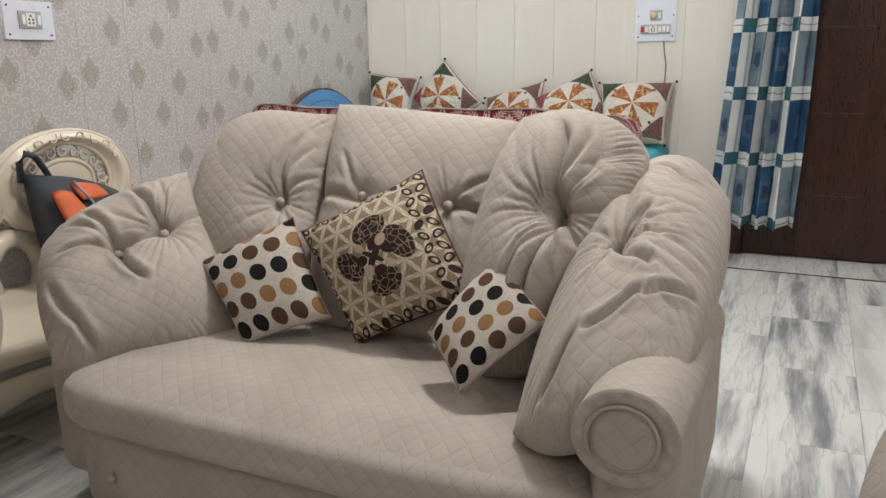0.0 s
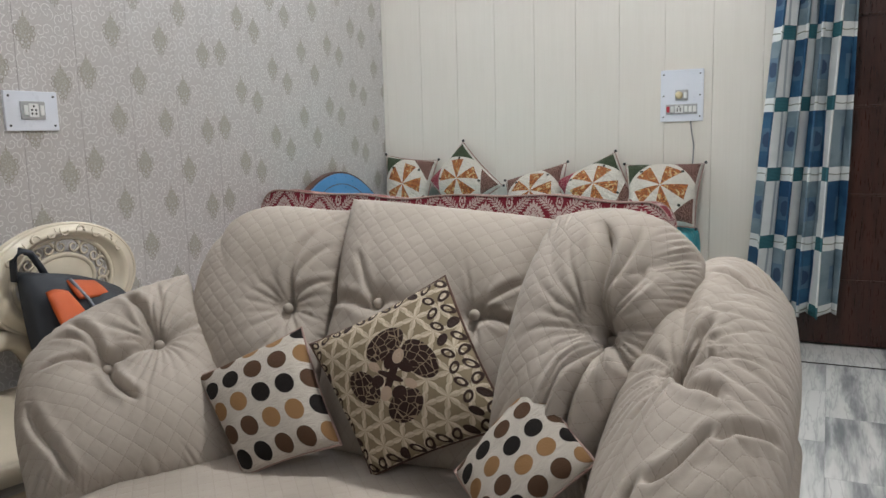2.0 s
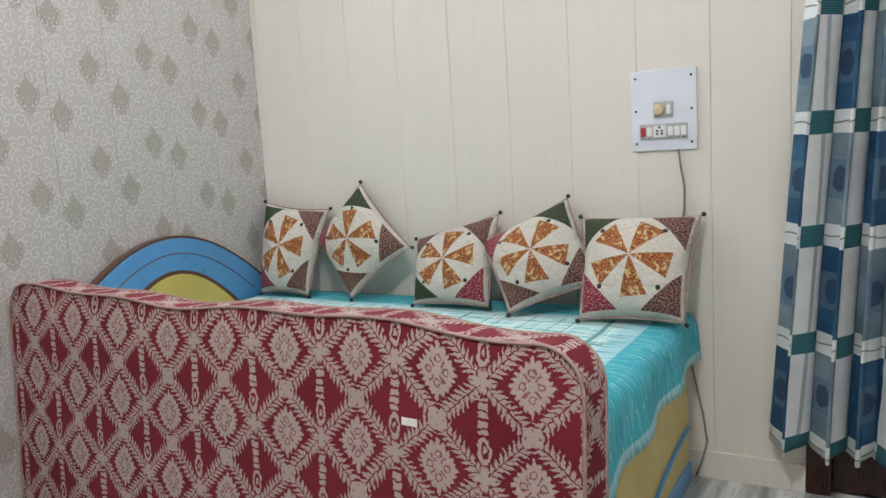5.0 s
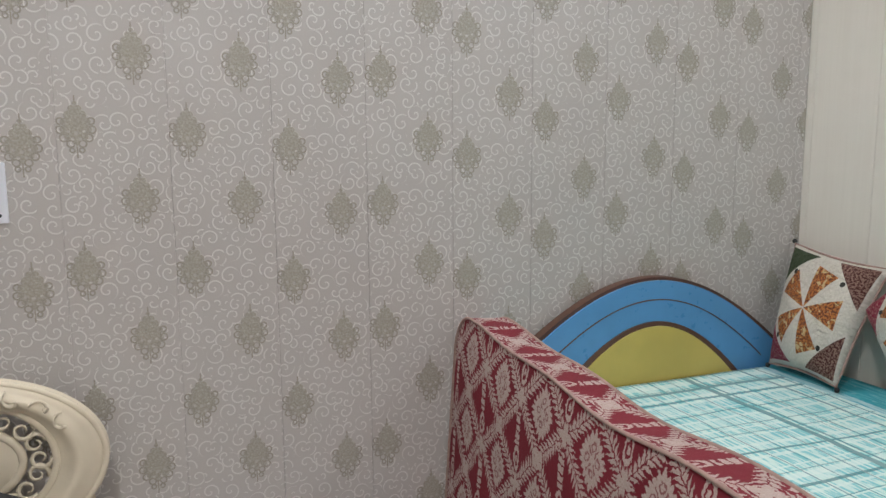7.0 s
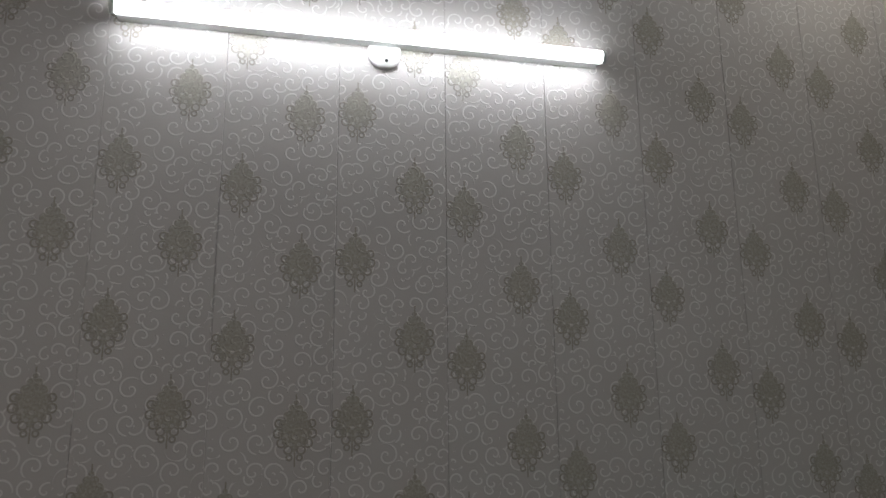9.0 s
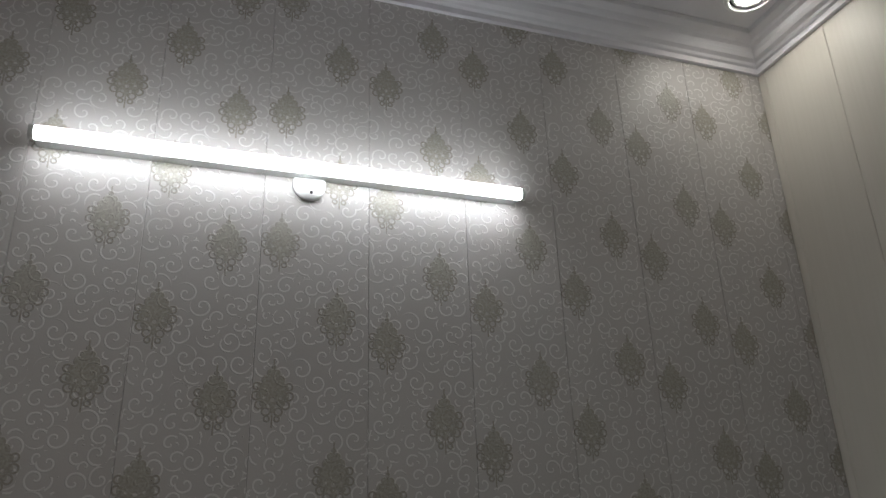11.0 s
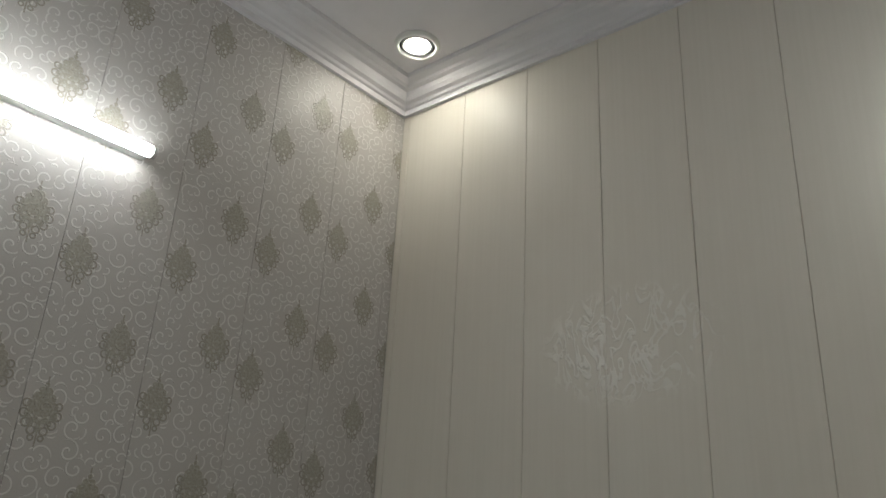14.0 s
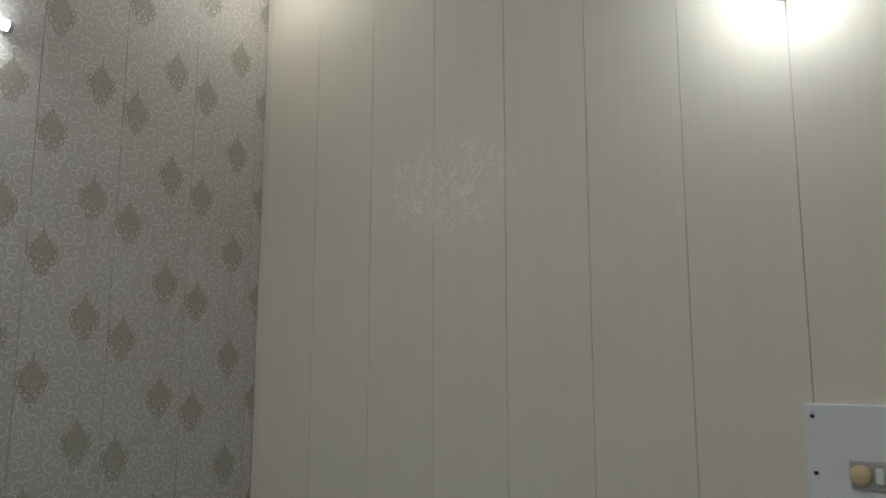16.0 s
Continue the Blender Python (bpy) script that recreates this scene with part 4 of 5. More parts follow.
def bed():
    t = thing("bed", "low box bed with a blue and yellow arched headboard", "bed", (1.0, -0.58, 0))
    # headboard outline: an arch whose shoulders sweep out
    def arch(y, top, half, shoulder):
        s = min(1.0, abs(y) / half)
        c = 0.5 + 0.5 * math.cos(math.pi * s)
        return shoulder + (top - shoulder) * c ** 0.46
    cy = -0.64
    def slab(name, half, foot, top, shoulder, x0, x1, mat, label=""):
        bm = bmesh.new()
        n = 56
        rows = []
        for x in (x0, x1):
            up, lo = [], []
            for i in range(n + 1):
                y = -half + 2 * half * i / n
                up.append(bm.verts.new((x, cy + y, arch(y, top, half, shoulder))))
                lo.append(bm.verts.new((x, cy + y, foot)))
            rows.append((up, lo))
        (u0, l0), (u1, l1) = rows
        for i in range(n):
            bm.faces.new((u1[i], u1[i + 1], l1[i + 1], l1[i]))
            bm.faces.new((u0[i + 1], u0[i], l0[i], l0[i + 1]))
            bm.faces.new((u0[i], u0[i + 1], u1[i + 1], u1[i]))
            bm.faces.new((l0[i + 1], l0[i], l1[i], l1[i + 1]))
        bm.faces.new((u0[0], u1[0], l1[0], l0[0]))
        bm.faces.new((u1[n], u0[n], l0[n], l1[n]))
        bmesh.ops.recalc_face_normals(bm, faces=bm.faces)
        return under(part(name, bm, mat, label=label, smooth=False), t)
    slab("edge_board", 0.545, 0.05, 0.945, 0.665, 0.018, 0.052, M_EDGE, "brown edged backing board")
    slab("headboard", 0.535, 0.05, 0.935, 0.655, 0.030, 0.060, M_BLUE, "sky-blue laminate arch")
    slab("inner_edge", 0.385, 0.05, 0.806, 0.56, 0.040, 0.066, M_EDGE)
    slab("inner_panel", 0.37, 0.05, 0.792, 0.545, 0.048, 0.070, M_YELLOW, "yellow laminate panel")
    pts = [(0.0605, cy + y, arch(y, 0.875, 0.46, 0.63)) for y in [-0.44 + 0.88 * i / 40 for i in range(41)]]
    under(part("groove_line", pipe_bm(pts, 0.0022, 6), M_EDGE), t)
    # box with yellow foot panel edged in blue
    under(box("base", (0.072, BY0 + 0.02, 0.06), (BX1 - 0.022, BY1 - 0.02, 0.42), M_YELLOW, bevel=0.004), t)
    under(box("foot_panel", (BX1 - 0.020, BY0 + 0.02, 0.05), (BX1 + 0.002, BY1 - 0.02, 0.48), M_YELLOW, bevel=0.004, label="yellow laminate foot panel"), t)
    under(box("foot_rail", (BX1 - 0.022, BY0 + 0.015, 0.0), (BX1 + 0.010, BY1 - 0.015, 0.07), M_BLUE, bevel=0.005, label="blue laminate rail"), t)
    def foot_curve(y):
        return 0.20 + 0.16 * (0.5 - 0.5 * math.cos(math.pi * (y - BY0) / (BY1 - BY0)))
    pts = [(BX1 + 0.004, BY0 + 0.03 + (BY1 - BY0 - 0.06) * i / 24, foot_curve(BY0 + 0.03 + (BY1 - BY0 - 0.06) * i / 24) - 0.16) for i in range(25)]
    under(part("foot_trim", pipe_bm(pts, 0.010, 8), M_BLUE), t)
    under(box("bed_mattress", (0.074, BY0, 0.425), (BX1 - 0.01, BY1, 0.600), M_SHEET, bevel=0.035, seg=4, smooth=True), t)
    return t


bed()


def sheet():
    """The sheet lies on the bed and falls over its foot end and near side."""
    t = thing("bed_sheet", "turquoise printed bed sheet hanging over the foot of the bed", "bed sheet", (1.0, -0.58, 0.6))
    L, W = BX1 - 0.075, BY1 - BY0
    drop = 0.17

    def fn(u, v):
        s = u * (L + drop + 0.03)
        y = BY0 - 0.012 + (W + 0.01) * v
        wob = noise.noise(Vector((s * 3, y * 3, 1)))
        if s < L - 0.03:
            x, z = 0.078 + s, BTOP
        else:
            k = s - (L - 0.03)
            bend = 0.06
            if k < bend * 1.57:
                a = k / bend
                x, z = 0.078 + L - 0.03 + bend * math.sin(a), BTOP - bend * (1 - math.cos(a))
            else:
                f = k - bend * 1.57
                x, z = 0.078 + L - 0.03 + bend + 0.10 * f * (0.4 + 0.6 * (1 - v)), BTOP - bend - f
        fall = max(0.0, s - L) / drop
        x += 0.012 * math.sin(y * 17 + 1.3) * fall + 0.010 * wob * fall
        z += 0.006 * wob - 0.05 * fall * (v - 0.45) * -1.0
        return Vector((x, y, z))
    bm = sheet_bm(fn, 90, 44, lambda u, v: (u * (L + drop + 0.03), v * W))
    cloth = under(part("cloth", bm, M_SHEET), t)
    s = cloth.modifiers.new("thickness", "SOLIDIFY")
    s.thickness = 0.004
    # the corner that trails down at the near side
    def tail(u, v):
        z = 0.42 - 0.26 * v
        x = BX1 + 0.01 + 0.13 * u * (1 - 0.25 * v) + 0.012 * math.sin(u * 9 + v * 3)
        y = BY0 - 0.02 + 0.05 * u + 0.012 * math.sin(u * 12)
        return Vector((x, y, z + 0.05 * u * (v - 0.2)))
    bm = sheet_bm(tail, 14, 12, lambda u, v: (u * 0.13 + 1.9, v * 0.3))
    c2 = under(part("trailing_corner", bm, M_SHEET), t)
    s = c2.modifiers.new("thickness", "SOLIDIFY")
    s.thickness = 0.008
    return t


sheet()


def spare_mattress():
    """A thin mattress stood on its long edge against the bed."""
    t = thing("spare_mattress", "maroon and beige damask mattress stood on its long edge", "mattress", (1.05, -1.36, 0))
    Lx, Hz, T, R = 2.035, 0.86, 0.105, 0.10
    turn = math.atan2(-0.115, 2.0)
    m = pose(0.020, -1.291, 0.012) @ Matrix.Rotation(turn, 4, "Z") @ Matrix.Rotation(radians(-4.0), 4, "X")

    def outline(n=8):
        pts = []
        for cx, cz, a0 in ((Lx - R, Hz - R, 0), (R, Hz - R, 90), (R, R, 180), (Lx - R, R, 270)):
            for i in range(n + 1):
                a = radians(a0 + 90 * i / n)
                pts.append((cx + R * math.cos(a), cz + R * math.sin(a)))
        return pts

    def rim(x, z):
        # the top edge is wavy with use
        w = 0.010 * math.sin(x * 5.2 + 0.6) + 0.006 * math.sin(x * 13)
        return z + (w if z > Hz * 0.6 else 0)

    def panel(y, bulge, flip):
        n = 60
        k = 26
        bm = bmesh.new()
        lay = bm.loops.layers.uv.verify()
        def P(i, j):
            u, v = i / n, j / k
            x, z = u * Lx, v * Hz
            # draw the corners in to the rounded outline
            cx, cz = min(max(x, R), Lx - R), min(max(z, R), Hz - R)
            dx, dz = x - cx, z - cz
            if abs(dx) > 1e-6 and abs(dz) > 1e-6:
                k2 = max(abs(dx), abs(dz)) / math.hypot(dx, dz)
                dx, dz = dx * k2, dz * k2
            x, z = cx + dx, cz + dz
            e = max(0, (1 - abs(2 * u - 1) ** 8) * (1 - abs(2 * v - 1) ** 6))
            wr = 0.006 * noise.noise(Vector((x * 4, z * 5, 3))) + 0.004 * noise.noise(Vector((x * 11, z * 9, 7)))
            return Vector((x, y + bulge * e + wr * e, rim(x, z))), (x + 0.070, z + 0.045)
        vs = [[None] * (n + 1) for _ in range(k + 1)]
        uvs = {}
        for j in range(k + 1):
            for i in range(n + 1):
                p, uvc = P(i, j)
                vs[j][i] = bm.verts.new(m @ p)
                uvs[vs[j][i]] = uvc
        for j in range(k):
            for i in range(n):
                q = (vs[j][i], vs[j][i + 1], vs[j + 1][i + 1], vs[j + 1][i])
                f = bm.faces.new(q if not flip else q[::-1])
                for l in f.loops:
                    l[lay].uv = uvs[l.vert]
        return bm
    under(part("front_panel", panel(-T / 2, -0.012, False), M_TICK), t)
    under(part("back_panel", panel(T / 2, 0.012, True), M_TICK), t)
    bm = bmesh.new()
    lay = bm.loops.layers.uv.verify()
    o = outline()
    ring = []
    run = 0
    for i, (x, z) in enumerate(o):
        ring.append([bm.verts.new(m @ Vector((x, y, rim(x, z)))) for y in (-T / 2, 0, T / 2)])
    tot = 0
    for i in range(len(o)):
        a, b = ring[i], ring[(i + 1) % len(o)]
        d = math.dist(o[i], o[(i + 1) % len(o)])
        steps = max(1, int(d / 0.06))
        prev = a
        for s in range(steps):
            if s == steps - 1:
                nxt = b
            else:
                f = (s + 1) / steps
                x = o[i][0] + (o[(i + 1) % len(o)][0] - o[i][0]) * f
                z = o[i][1] + (o[(i + 1) % len(o)][1] - o[i][1]) * f
                nxt = [bm.verts.new(m @ Vector((x, y, rim(x, z)))) for y in (-T / 2, 0, T / 2)]
            for q in range(2):
                f2 = bm.faces.new((prev[q], prev[q + 1], nxt[q + 1], nxt[q]))
                for l, (uu, vv) in zip(f2.loops, ((tot, q), (tot, q + 1), (tot + d / steps, q + 1), (tot + d / steps, q))):
                    l[lay].uv = (uu, 0.05 + vv * T / 2)
            tot += d / steps
            prev = nxt
    bmesh.ops.recalc_face_normals(bm, faces=bm.faces)
    under(part("border", bm, M_TICK), t)
    for y in (-T / 2 - 0.002, T / 2 + 0.002):
        pts = []
        for i in range(len(o)):
            a, b = o[i], o[(i + 1) % len(o)]
            d = math.dist(a, b)
            for s in range(max(1, int(d / 0.05))):
                f = s / max(1, int(d / 0.05))
                x, z = a[0] + (b[0] - a[0]) * f, a[1] + (b[1] - a[1]) * f
                pts.append(m @ Vector((x, y, rim(x, z))))
        under(part("piping", pipe_bm(pts, 0.0042, 6, True), M_PIPE), t)
    lab = under(part("white_label", box_bm((1.615, -T / 2 - 0.0165, 0.645), (1.655, -T / 2 - 0.0135, 0.662)), M_SWITCH2, smooth=False), t)
    lab.data.transform(m)
    return t


spare_mattress()


def patch_cushion(A, B, C, D, thick, seed):
    """Corners: bottom-left, bottom-right, top-right, top-left."""
    mid = sum((Vector(p) for p in (A, B, C, D)), Vector()) / 4
    t = thing("patchwork_cushion", "patchwork cushion with an orange pinwheel, leaning on the wall", "cushion", mid, "patchwork cushions on the bed")
    cover = under(part("cover", pillow_bm(A, B, C, D, thick, 30, 2.0, uvm=(1, 1), seed=seed, pinch=0.09), M_PATCH), t)
    under(part("seam", outline_tube(A, B, C, D, 0.004, 0.012), M_PIPE), t)
    for p in (A, B, C, D):
        q = Vector(p) + (Vector(p) - mid).normalized() * 0.006
        bm = bmesh.new()
        bmesh.ops.create_icosphere(bm, subdivisions=2, radius=0.0085, matrix=Matrix.Translation(q))
        part("corner_bead", bm, M_SCREW, cover, "black corner bead")
    return t


# bottom-left, bottom-right, top-right, top-left
patch_cushion((0.10, -0.20, 0.630), (0.37, -0.20, 0.628), (0.40, -0.045, 0.985), (0.035, -0.05, 1.02), 0.085, 1)
patch_cushion((0.36, -0.10, 0.86), (0.60, -0.20, 0.628), (0.86, -0.12, 0.835), (0.57, -0.035, 1.095), 0.085, 2)
patch_cushion((1.25, -0.22, 0.632), (1.235, -0.06, 0.965), (0.86, -0.07, 0.86), (0.93, -0.24, 0.630), 0.09, 3)
patch_cushion((1.17, -0.12, 0.855), (1.36, -0.28, 0.628), (1.68, -0.17, 0.735), (1.505, -0.035, 1.02), 0.09, 4)
patch_cushion((1.63, -0.30, 0.630), (1.98, -0.28, 0.632), (1.99, -0.05, 0.955), (1.57, -0.07, 0.95), 0.10, 5)


# ---- the sofa ----
def sofa():
    t = thing("sofa", "beige quilted velvet two-seat sofa with puffy tufted cushions", "sofa", (1.75, -2.95, 0))

    def add(name, bm, label="", mat=M_QUILT):
        return under(part(name, bm, mat, label=label), t)
    # base with a bulging seat
    def soft_box(lo, hi, bev, bulge, uscale=1.0):
        bm = bmesh.new()
        lo, hi = Vector(lo), Vector(hi)
        c, s = (lo + hi) / 2, (hi - lo) / 2
        lay = bm.loops.layers.uv.verify()
        n = 14
        for ax in range(3):
            for sg in (-1, 1):
                o = [i for i in range(3) if i != ax]
                vs = []
                for j in range(n + 1):
                    row = []
                    for i in range(n + 1):
                        q = [0, 0, 0]
                        q[ax] = sg
                        q[o[0]], q[o[1]] = -1 + 2 * i / n, -1 + 2 * j / n
                        p = Vector([q[k] * s[k] for k in range(3)])
                        inner = Vector([max(-s[k] + bev, min(s[k] - bev, p[k])) for k in range(3)])
                        d = p - inner
                        if d.length > 1e-6:
                            p = inner + d.normalized() * bev
                        e = (1 - q[o[0]] ** 4) * (1 - q[o[1]] ** 4)
                        p[ax] += sg * bulge * e
                        row.append(bm.verts.new(c + p))
                    vs.append(row)
                for j in range(n):
                    for i in range(n):
                        f = bm.faces.new((vs[j][i], vs[j][i + 1], vs[j + 1][i + 1], vs[j + 1][i]))
                        for l in f.loops:
                            co = l.vert.co
                            l[lay].uv = {0: (co.y, co.z), 1: (co.x, co.z), 2: (co.x, co.y)}[ax]
        bmesh.ops.remove_doubles(bm, verts=bm.verts, dist=1e-4)
        bmesh.ops.recalc_face_normals(bm, faces=bm.faces)
        return bm
    add("base", soft_box((1.17, -3.43, 0.05), (2.42, -2.50, 0.285), 0.035, 0.012), "beige upholstered base with sunken buttons")
    add("seat", soft_box((1.14, -3.46, 0.255), (2.42, -2.60, 0.405), 0.06, 0.022), "wide bulging seat cushion")
    add("back_frame", soft_box((1.10, -2.66, 0.08), (2.46, -2.48, 0.76), 0.06, 0.01))
    add("left_arm_body", soft_box((0.99, -3.36, 0.06), (1.19, -2.52, 0.44), 0.06, 0.008))
    add("right_arm_body", soft_box((2.40, -3.44, 0.06), (2.53, -2.52, 0.49), 0.05, 0.008))
    for x in (1.29, 1.62, 1.95, 2.28):
        bm = lathe_bm([(0.013, 0.0), (0.011, -0.006), (0.002, -0.009)], (x, -3.445, 0.16), "y", 14)
        add("button", bm)
    # back cushions
    q1 = (1.10, -2.97, 0.40), (1.50, -2.93, 0.41), (1.445, -2.62, 0.955), (1.02, -2.71, 0.945)
    add("back_cushion", puff_bm(*q1, 0.135, 130, (0.2, 0.1, 0.12, 0.80),
        tufts=[(0.76, 0.50, 0.055, 0.045)], creases=[(0.76, 0.52, 0.80, 0.84, 0.018, 0.007), (0.76, 0.50, 0.96, 0.66, 0.010, 0.006), (0.76, 0.48, 0.92, 0.30, 0.008, 0.007), (0.76, 0.52, 0.90, 0.80, 0.012, 0.006), (0.76, 0.48, 0.70, 0.30, 0.006, 0.006)],
        rays=15, ray_depth=0.010, ray_reach=0.08, rim=70, rim_depth=0.012, seed=1), "puffy back cushion with a sunken button")
    q2 = (1.515, -2.98, 0.41), (1.99, -2.96, 0.41), (2.005, -2.60, 0.925), (1.435, -2.62, 0.970)
    add("back_cushion", puff_bm(*q2, 0.13, 130, (0.15, 0.15, -0.05, -0.04),
        tufts=[(0.78, 0.53, 0.042, 0.035), (0.32, 0.53, 0.042, 0.035)],
        creases=[(-0.02, 0.54, 0.32, 0.53, 0.018, 0.010), (0.32, 0.53, 0.78, 0.53, 0.006, 0.014), (0.78, 0.53, 1.02, 0.56, 0.018, 0.010),
                 (0.32, 0.52, 0.14, 0.70, 0.010, 0.007), (0.78, 0.52, 0.92, 0.72, 0.010, 0.007), (0.78, 0.50, 0.82, 0.30, 0.008, 0.006), (0.78, 0.50, 0.72, 0.32, 0.007, 0.006), (0.78, 0.50, 0.88, 0.36, 0.007, 0.006)],
        rays=19, ray_depth=0.009, ray_reach=0.06, rim=40, rim_depth=0.005, waist=(0.54, 0.05), seed=2), "square back cushion with two sunken buttons")
    q3 = (1.99, -3.09, 0.40), (2.22, -3.13, 0.42), (2.44, -2.79, 0.93), (2.02, -2.70, 0.985)
    add("back_cushion", puff_bm(*q3, 0.175, 150, (0.25, 0.35, 0.75, 0.35),
        tufts=[(0.69, 0.55, 0.095, 0.045)],
        creases=[(0.69, 0.55, 0.48, 0.86, 0.034, 0.010), (0.69, 0.55, 0.79, 0.12, 0.034, 0.009), (0.69, 0.55, 0.98, 0.46, 0.016, 0.007), (0.69, 0.55, 0.60, 0.18, 0.014, 0.007), (0.68, 0.58, 0.64, 0.90, 0.014, 0.006),
                 (0.69, 0.56, 0.80, 0.82, 0.014, 0.006), (0.69, 0.55, 0.94, 0.64, 0.012, 0.006), (0.69, 0.55, 0.92, 0.30, 0.012, 0.006)],
        rays=27, ray_depth=0.013, ray_reach=0.11, rim=90, rim_depth=0.014, power=2.2, back=0.5, seed=3), "round back cushion with a sunken button")
    # an arm cushion that leans outwards over its arm
    q4 = (1.08, -3.42, 0.36), (1.41, -3.07, 0.38), (1.02, -2.82, 0.79), (0.77, -3.18, 0.62)
    add("arm_cushion", puff_bm(*q4, 0.14, 140, (0.30, 0.15, 0.10, 0.40),
        tufts=[(0.74, 0.60, 0.075, 0.045), (0.47, 0.57, 0.080, 0.045)],
        creases=[(0.47, 0.57, 0.74, 0.60, 0.026, 0.012), (0.47, 0.57, 0.56, 0.30, 0.030, 0.008), (0.47, 0.58, 0.36, 0.88, 0.022, 0.008), (0.74, 0.60, 0.66, 0.92, 0.026, 0.009), (0.74, 0.60, 0.98, 0.64, 0.012, 0.007), (0.47, 0.57, 0.18, 0.66, 0.014, 0.007),
                 (0.47, 0.58, 0.26, 0.84, 0.014, 0.006), (0.74, 0.60, 0.84, 0.90, 0.012, 0.006), (0.10, 0.46, 0.24, 0.02, 0.022, 0.009)],
        rays=23, ray_depth=0.012, ray_reach=0.11, rim=80, rim_depth=0.013, back=0.5, seed=4), "puffy arm cushion folded over the arm")
    # the other arm: a fat roll from the back down to the front
    q5 = (2.215, -3.46, 0.38), (2.56, -3.37, 0.54), (2.55, -2.44, 0.745), (2.27, -2.52, 0.82)
    add("arm_cushion", puff_bm(*q5, 0.19, 170, (0.62, 0.45, 0.60, 0.50),
        tufts=[(0.42, 0.40, 0.055, 0.045)],
        creases=[(0.42, 0.40, 0.36, 0.70, 0.012, 0.014), (0.42, 0.40, 0.66, 0.27, 0.024, 0.008), (0.42, 0.40, 0.60, 0.50, 0.022, 0.008), (0.42, 0.40, 0.84, 0.40, 0.014, 0.007), (0.44, 0.74, 0.80, 0.70, 0.014, 0.008), (0.42, 0.40, 0.20, 0.30, 0.010, 0.008),
                 (0.22, 0.04, 0.42, 0.16, 0.022, 0.007), (0.42, 0.16, 0.70, 0.20, 0.024, 0.007), (0.70, 0.20, 0.98, 0.24, 0.022, 0.008)],
        rays=21, ray_depth=0.012, ray_reach=0.10, rim=90, rim_depth=0.008, cross=(19, 0.010, 0.40, 1.05), power=2.1, seed=5), "long puffy arm cushion, creased at the front")
    for (a, b, c, d), u, v, lift in ((q1, 0.76, 0.50, 0.086), (q2, 0.78, 0.53, 0.094), (q2, 0.32, 0.53, 0.094), (q3, 0.69, 0.55, 0.060), (q4, 0.74, 0.60, 0.064), (q4, 0.47, 0.57, 0.062)):
        a, b, c, d = (Vector(p) for p in (a, b, c, d))
        face = ((b - a) + (c - d)).cross((d - a) + (c - b)).normalized()
        bm = bmesh.new()
        bmesh.ops.create_icosphere(bm, subdivisions=2, radius=0.013, matrix=Matrix.Translation(a.lerp(b, u).lerp(d.lerp(c, u), v) + face * lift))
        add("button", bm)
    # the scrolled front of the arm
    def scroll_face(u, v):
        a = 2 * math.pi * u
        r = 0.086 * v
        d = 0.012 * (1 - v ** 4) ** 0.5 - 0.008 * math.exp(-((v - 0.66) / 0.08) ** 2) - 0.005 * (0.5 + 0.5 * math.sin(a * 13)) * math.exp(-((v - 0.86) / 0.10) ** 2)
        return Vector((2.474 + r * math.cos(a), -3.475 - d, 0.518 + r * 0.97 * math.sin(a)))
    bm = sheet_bm(scroll_face, 72, 24, lambda u, v: (0.086 * v * math.cos(6.2832 * u), 0.086 * v * math.sin(6.2832 * u)))
    bmesh.ops.remove_doubles(bm, verts=bm.verts, dist=1e-5)
    add("scroll_front", bm, "gathered round arm front")
    bm = sheet_bm(lambda u, v: Vector((2.474 + 0.086 * math.cos(6.2832 * u), -3.475 + 0.62 * v, 0.518 + 0.0834 * math.sin(6.2832 * u))), 48, 12, lambda u, v: (0.54 * u, 0.62 * v))
    add("arm_roll", bm, "rolled arm front")
    pts = []
    for i in range(40):
        a = radians(215 - i * 8.5)
        r = 0.061 - 0.0003 * i
        pts.append((2.474 + r * math.cos(a), -3.483, 0.518 + r * math.sin(a)))
    add("scroll_cord", pipe_bm(pts, 0.0035, 6))
    for x, y in ((1.24, -3.36), (2.36, -3.36), (1.24, -2.58), (2.36, -2.58)):
        under(part("foot", lathe_bm([(0.025, 0.0), (0.03, 0.03), (0.03, 0.055)], (x, y, 0), "z", 14), M_EDGE), t)
    return t


sofa()


def throw_cushion(name, label, A, B, C, D, thick, mat, seed, cord):
    mid = sum((Vector(p) for p in (A, B, C, D)), Vector()) / 4
    t = thing(name, label, "cushion", mid)
    under(part("cover", pillow_bm(A, B, C, D, thick, 26, 2.2, uvm=(1, 1), seed=seed, pinch=0.05), mat), t)
    under(part("seam", outline_tube(A, B, C, D, 0.0035, 0.01), cord), t)
    return t


